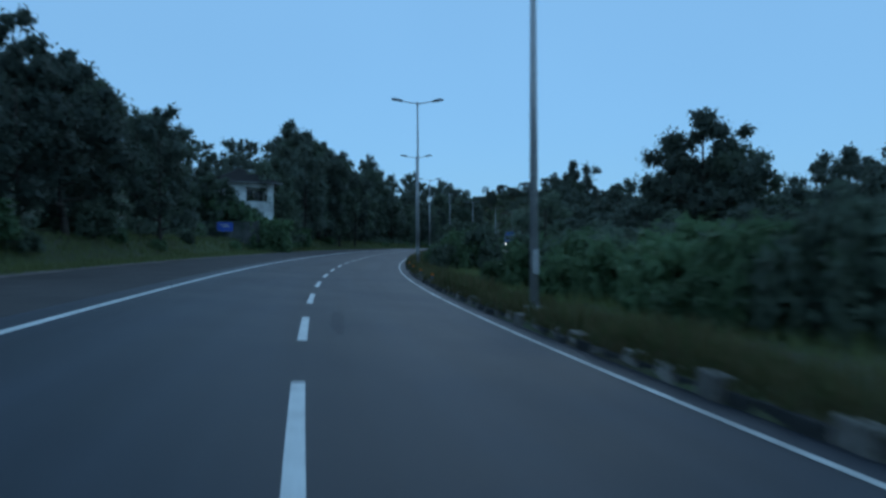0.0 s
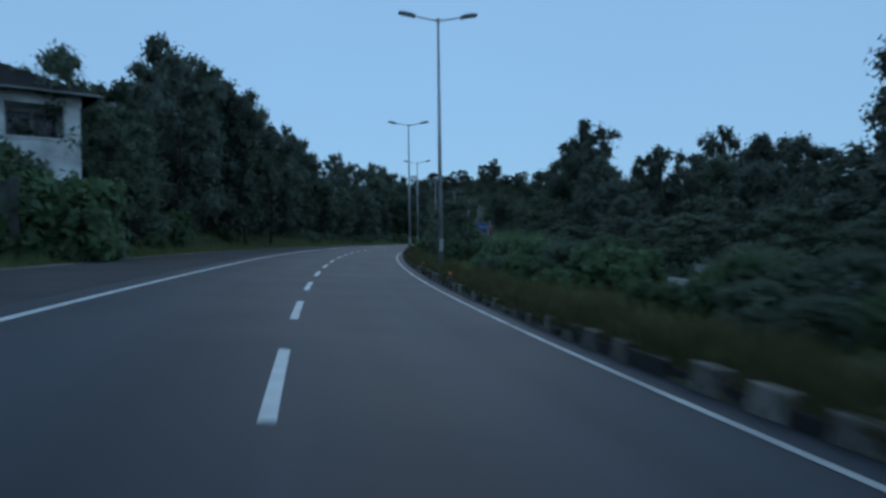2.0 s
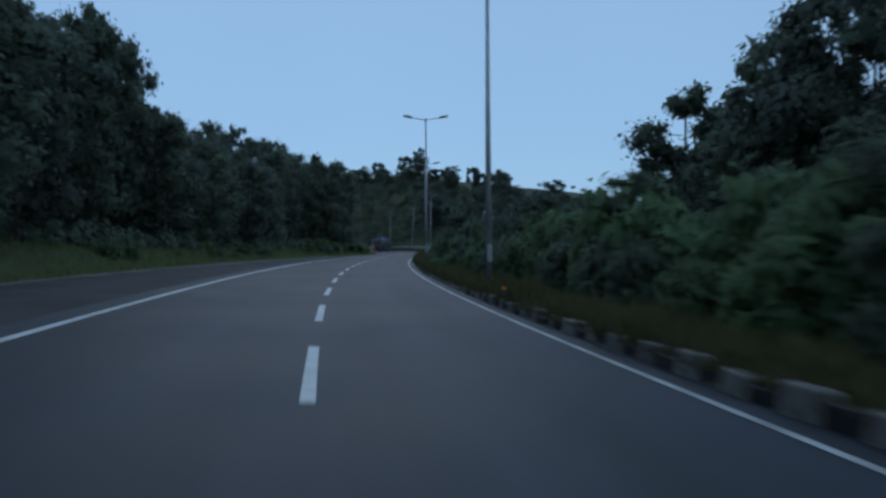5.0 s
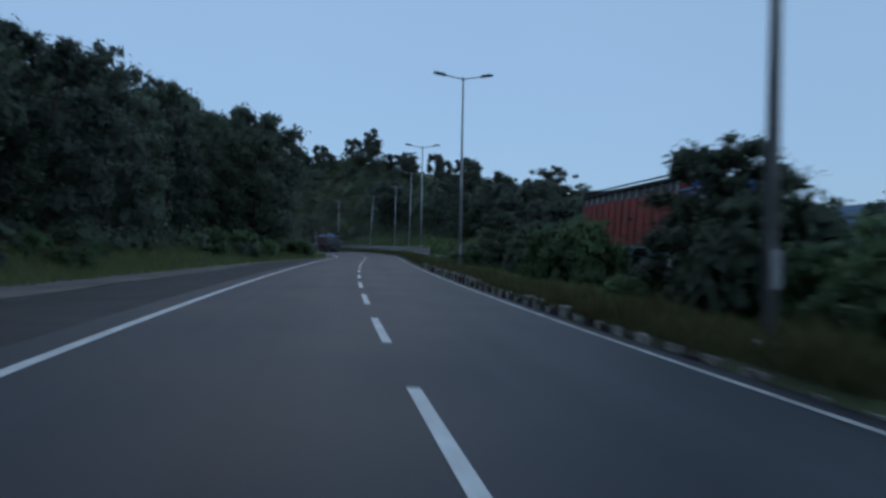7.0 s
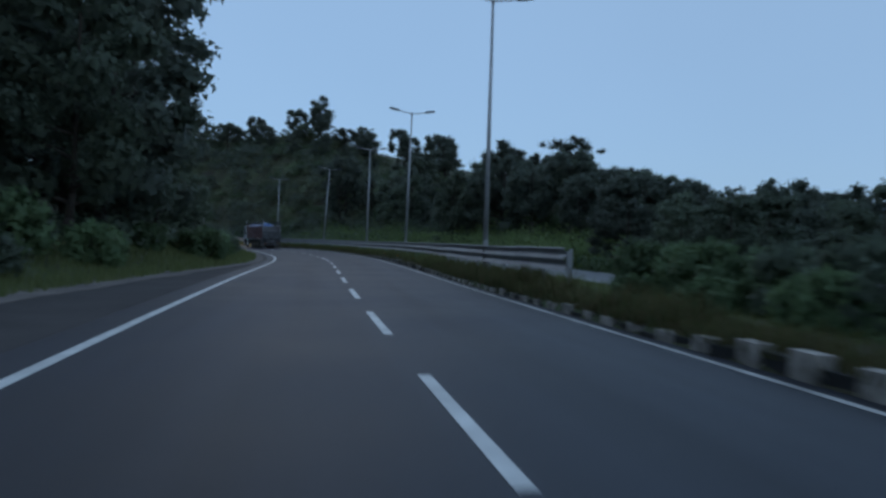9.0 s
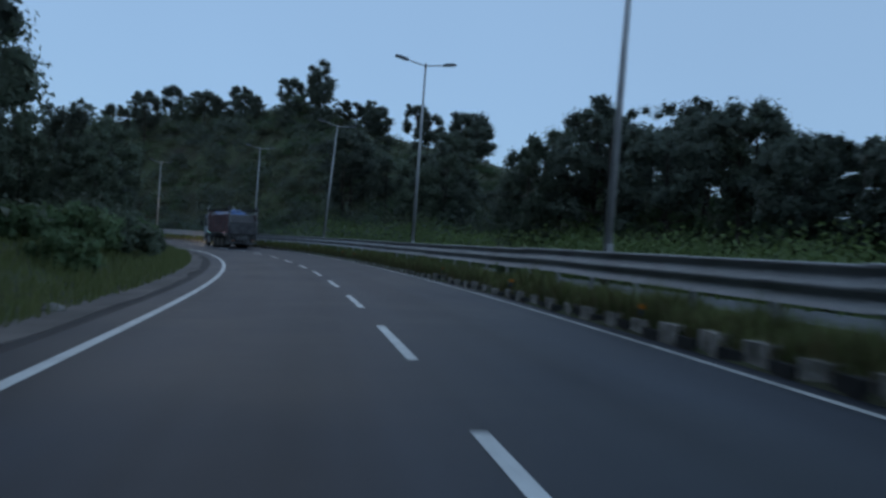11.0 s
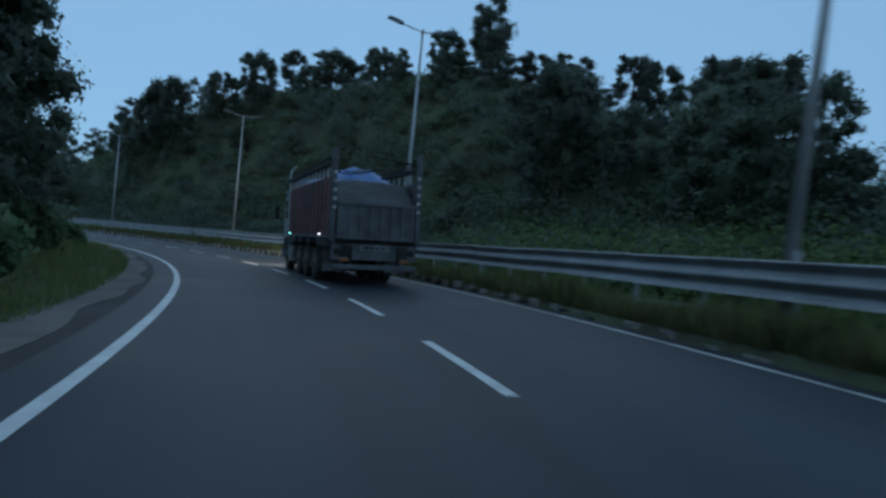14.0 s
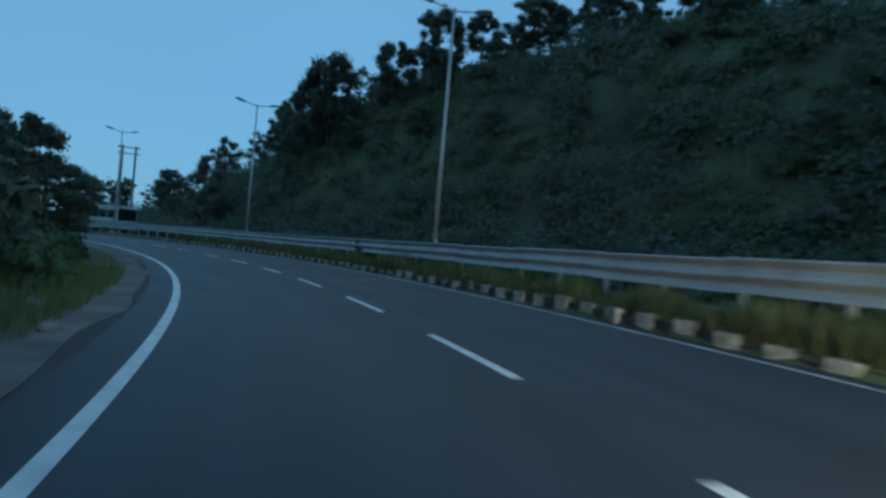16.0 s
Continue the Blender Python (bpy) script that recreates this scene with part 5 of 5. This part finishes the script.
lorry = make_lorry("dusty maroon cargo lorry with a blue-tarpaulined load beside the median", MAROON, PANEL_GREY, DUSTY_GREY, CAB_GREY, PALE_DUST, True)
lorry.matrix_basis = on_road(LORRY_S, 1.52)
headlights(lorry, HEADLIGHT)
red_lorry = make_lorry("bright red high-sided lorry with a blue cab on the second carriageway", RED_PAINT, RED_PAINT, DUSTY_GREY, CAB_BLUE, TEAL, False)
red_lorry.matrix_basis = Matrix.Translation(spot(163.4, 11.2, far_level(163.4, 11.2))) @ Matrix.Rotation(float(at(163.4, heading)), 4, "Z") @ Matrix.Rotation(radians(3.5), 4, "Y") @ Matrix.Rotation(math.pi, 4, "Z") @ Matrix.Diagonal((1, 1.18, 1.1, 1))


# ---- bus far along the bend ----
def make_bus():
    bus = tagged(new("bus"), "white coach with dark windows far along the bend", "bus")
    bm = B()
    box(bm, -1.25, 1.25, -5, 5, 0.5, 3.1, 0.15)
    body = part("body", bm, STAIN_WHITE, bus)
    for side in (-1, 1):
        for k in range(6):
            bm = B()
            box(bm, *sorted((side * 1.24, side * 1.262)), -4.6 + k * 1.55, -3.2 + k * 1.55, 1.7, 2.6, 0.03)
            part("window", bm, GLASS_DARK, body)
        for y in (-3.0, 3.0):
            tyre, rim = B(), B()
            make_wheel(tyre, rim, side * 1.1, y, 0.48, 0.28, side)
            w = part("wheel", tyre, RUBBER, bus)
            part("rim", rim, RIM, w)
        bm = B()
        box(bm, *sorted((side * 0.7, side * 1.1)), 4.98, 5.03, 0.8, 1.0, 0.02)
        part("headlamp", bm, LENS, body)
    bm = B()
    box(bm, -1.1, 1.1, 4.98, 5.03, 1.5, 2.8, 0.04)
    part("windscreen", bm, GLASS_DARK, body)
    bm = B()
    box(bm, -1.26, 1.26, -4.9, 4.9, 1.2, 1.32)
    part("stripe", bm, TARP_BLUE, body)
    return bus


bus = make_bus()
bus.matrix_basis = Matrix.Translation(spot(362, 11.2, far_level(362, 11.2))) @ Matrix.Rotation(float(at(362, heading)) + math.pi, 4, "Z")


# ---- house, boundary wall and board behind the trees ----
PLASTER = shader("weathered_white_plaster", (0.74, 0.74, 0.72), 0.85, scale=0.9, spread=0.2, bump=0.3, second=(0.42, 0.42, 0.4))
ROOF = shader("dark_clay_roof", (0.035, 0.03, 0.03), 0.85, scale=1.0, spread=0.35, bump=0.4)
CONCRETE = shader("mossy_grey_concrete", (0.2, 0.2, 0.19), 0.95, scale=0.7, spread=0.4, bump=0.5)
MOSSY_WALL = shader("damp_mossy_masonry", (0.085, 0.085, 0.08), 0.95, scale=0.9, spread=0.45, bump=0.6, fine=14, second=(0.03, 0.04, 0.028))
BOARD_BLUE = shader("blue_board_paint", (0.03, 0.08, 0.42), 0.45, scale=2.5, spread=0.2, bump=0.05)


def make_house():
    house = tagged(new("house"), "two-storey white plastered house with hipped dark roof and upper balcony", "house")
    w, dp, h = 2.95, 3.2, 6.45       # half width, half depth, height of the walls
    bm = B()
    box(bm, -w, w, -dp + 1.4, dp, -2.0, h)              # rooms behind the balcony
    box(bm, -w, w, -dp, -dp + 1.4, -2.0, 3.4)           # ground floor front
    box(bm, -w, w - 2.92, -dp, -dp + 1.4, 3.4, h)       # solid front beside the balcony
    part("wall", bm, PLASTER, house)
    bm = B()
    box(bm, w - 0.67, w, -dp, -dp + 0.5, 3.4, h, 0.02)
    part("pillar", bm, PLASTER, house)
    bm = B()
    box(bm, w - 2.92, w - 0.67, -dp + 0.02, -dp + 0.14, 3.4, 4.4, 0.01)
    box(bm, w - 0.14, w - 0.02, -dp + 0.5, -dp + 1.4, 3.4, 4.4, 0.01)
    box(bm, w - 2.95, w - 0.62, -dp - 0.04, -dp + 0.2, 4.4, 4.5, 0.015)
    part("parapet", bm, PLASTER, house)
    bm = B()
    box(bm, -w - 0.05, w + 0.05, -dp - 0.05, -dp + 1.4, h - 0.5, h, 0.01)
    part("lintel", bm, PLASTER, house)
    e, z0, z1 = 0.75, h, h + 1.75
    bm = B()
    c = [bm.verts.new(v) for v in ((-w - e, -dp - e, z0), (w + e, -dp - e, z0), (w + e, dp + e, z0), (-w - e, dp + e, z0))]
    r = [bm.verts.new(v) for v in ((0, -0.6, z1), (0, 0.6, z1))]
    for f in ((c[0], c[1], r[0]), (c[1], c[2], r[1], r[0]), (c[2], c[3], r[1]), (c[3], c[0], r[0], r[1]), (c[3], c[2], c[1], c[0])):
        bm.faces.new(f)
    bmesh.ops.solidify(bm, geom=bm.faces[:], thickness=0.1)
    roof = part("roof", bm, ROOF, house)
    bm = B()
    for a, b in ((c_[0], c_[1]) for c_ in (((-w - e, -dp - e), (w + e, -dp - e)), ((w + e, -dp - e), (w + e, dp + e)))):
        rod(bm, (*a, z0 - 0.03), (*b, z0 - 0.03), 0.06, 0.06, 6)
    part("gutter", bm, CONCRETE, roof)
    bm = B()
    rod(bm, (1.5, 0.6, z0 + 0.4), (1.5, 0.6, z1 - 0.2), 0.09, 0.09, 8)
    part("vent_pipe", bm, CONCRETE, roof)
    for x in (0.7, 1.75):
        bm = B()
        box(bm, x - 0.4, x + 0.4, -dp + 1.36, -dp + 1.41, 4.2, 5.7)
        win = part("window", bm, GLASS_DARK, house)
        bm = B()
        for a, b, p, q in ((x - 0.45, x - 0.38, 4.15, 5.75), (x + 0.38, x + 0.45, 4.15, 5.75), (x - 0.45, x + 0.45, 5.68, 5.76), (x - 0.03, x + 0.03, 4.2, 5.7)):
            box(bm, a, b, -dp + 1.33, -dp + 1.4, p, q)
        part("window_frame", bm, CONCRETE, win)
    bm = B()
    box(bm, w - 0.02, w + 0.03, 0.2, 1.3, 4.2, 5.4)
    part("window", bm, GLASS_DARK, house)
    bm = B()
    box(bm, -0.5, 0.5, -dp - 0.02, -dp + 0.02, 0, 2.1)
    part("door", bm, BARK, house)
    return house


house = make_house()
house.matrix_basis = pose(-6.55, 73.5, 1.45, 0, 0, 20)


def make_boundary_wall():
    wall = tagged(new("boundary_wall"), "low grey mossy boundary wall in front of the house", "wall")
    bm = B()
    box(bm, -4.5, 4.5, -0.1, 0.1, -1.0, 1.75, 0.02)
    part("panel", bm, MOSSY_WALL, wall)
    bm = B()
    box(bm, -4.6, 4.6, -0.16, 0.16, 1.752, 1.84, 0.02)
    part("coping", bm, MOSSY_WALL, wall)
    for x in (-4.4, -1.5, 1.5, 4.4):
        bm = B()
        box(bm, x - 0.16, x + 0.16, -0.17, 0.17, -1.0, 1.98, 0.02)
        part("pier", bm, MOSSY_WALL, wall)
    return wall


wall = make_boundary_wall()
wall.matrix_basis = pose(-8.4, 65.2, 1.75, 0, 0, 8)


def make_board():
    board = tagged(new("sign_board"), "blue painted notice board with white lettering by the wall", "sign board")
    bm = B()
    box(bm, -0.72, 0.72, -0.025, 0.025, -0.46, 0.46, 0.01)
    face = part("panel", bm, BOARD_BLUE, board)
    for x0, x1, z in ((-0.5, 0.35, 0.16), (-0.25, 0.45, -0.02), (-0.68, 0.68, -0.42)):
        bm = B()
        box(bm, x0, x1, -0.032, -0.026, z, z + (0.09 if z > -0.4 else 0.03))
        part("bar_of_writing", bm, STAIN_WHITE, face)
    for x in (-0.55, 0.55):
        bm = B()
        rod(bm, (x, 0.05, -1.9), (x, 0.05, 0.4), 0.03, 0.03, 8)
        part("post", bm, CONCRETE, board)
    return board


board = make_board()
board.matrix_basis = pose(-7.0, 64.5, 3.05, 0, 0, 6)


# ---- twin power poles and far hills ----
def make_power_pole():
    pole = tagged(new("power_pole"), "twin concrete power poles joined by steel cross-arms", "power pole")
    for x in (-0.7, 0.7):
        bm = B()
        rod(bm, (x, 0, -0.5), (x, 0, 9.5), 0.16, 0.11, 8)
        part("post", bm, CONCRETE, pole)
    for z in (8.6, 9.3, 5.0):
        bm = B()
        box(bm, -1.2, 1.2, -0.05, 0.05, z - 0.05, z + 0.05)
        part("cross_arm", bm, CHASSIS, pole)
    for x in (-1.1, 0, 1.1):
        bm = B()
        rod(bm, (x, 0, 9.35), (x, 0, 9.6), 0.05, 0.03, 8)
        part("insulator", bm, STAIN_WHITE, pole)
    return pole


power = make_power_pole()
power.matrix_basis = pose(64.6, 345.5, 1.2, 0, 0, 15)


def far_hills(name, radius, a0, a1, height, seed, label, material, rise=None):
    n = 90
    verts, faces = [], []
    for i in range(n + 1):
        a = radians(a0 + (a1 - a0) * i / n)
        edge = math.sin(math.pi * i / n) ** 0.5
        h = np.interp(a0 + (a1 - a0) * i / n, *rise) * (1 + 0.06 * noise.noise(Vector((i * 0.5, seed, 9)))) if rise else height * edge * (0.62 + 0.5 * noise.noise(Vector((i * 0.11, seed, 0))) + 0.1 * noise.noise(Vector((i * 0.7, seed, 4))))
        for k, (r, z) in enumerate(((0.86, -8), (0.95, h * 0.6), (1.0, h), (1.1, -8))):
            verts.append((40 + radius * r * math.cos(a), 160 + radius * r * math.sin(a), z))
    for i in range(n):
        for k in range(3):
            o = i * 4 + k
            faces.append((o, o + 4, o + 5, o + 1))
    ob = new(name, mesh_from(name, verts, faces, material, True))
    tagged(ob, label, "hill", kind="structure")


far_hills("backdrop_hill_near", 420, -60, 48, 13, 2, "low wooded hill beyond the valley", HAZE_HILL)
far_hills("backdrop_hill_far", 1300, -70, 80, 88, 6, "far range of hills tinted blue-grey for haze", HAZE_TINT_HILL, ((-70, -40, 0, 15, 22, 26, 29, 32, 38, 50, 70, 80), (0, 40, 85, 96, 90, 78, 72, 60, 34, 28, 20, 0)))
far_hills("backdrop_hill_behind", 900, 110, 290, 60, 9, "wooded hills behind the road", HAZE_HILL)


# ---- small things along the edges ----
def make_reflector():
    post = tagged(new("reflector_stud"), "small orange reflector fixed behind the kerb", "reflector", "kerb reflectors")
    bm = B()
    box(bm, -0.05, 0.05, -0.03, 0.03, 0.0, 0.12, 0.008)
    part("bracket", bm, LAMP_GREY, post)
    bm = B()
    box(bm, -0.055, 0.055, -0.045, -0.03, 0.12, 0.2, 0.008)
    part("reflector", bm, REFLECTOR, post)
    return post


stud = make_reflector()
for i, s in enumerate((22.5, 27.5, 33.0, 38.5, 58.0, 66.0, 112.0, 206.0, 212.5, 219.0, 226.0, 243.0, 246.0, 290.0, 294.0)):
    m = on_road(s, kerb_line(s) + 0.12, 0.29)
    if i:
        copy_thing(stud, m)
    else:
        stud.matrix_basis = m

ROCK = shader("dusty_rock", (0.22, 0.2, 0.18), 0.9, scale=2.0, spread=0.35, bump=0.6)
for k in range(26):
    s = rng.choice((rng.uniform(150, 215), rng.uniform(266, 300)))
    d = verge(s) - rng.uniform(0.1, 1.3)
    bm = B()
    bmesh.ops.create_icosphere(bm, subdivisions=2, radius=rng.uniform(0.06, 0.22))
    for v in bm.verts:
        v.co *= 1 + 0.35 * noise.noise(v.co * 6 + Vector((k, 0, 0)))
        v.co.z *= 0.6
    ob = tagged(part("rock", bm, ROCK), "dusty grey stone lying at the road edge", "rock", "stones at the road edge")
    ob.location = spot(s, d, land(s, d) + 0.03)
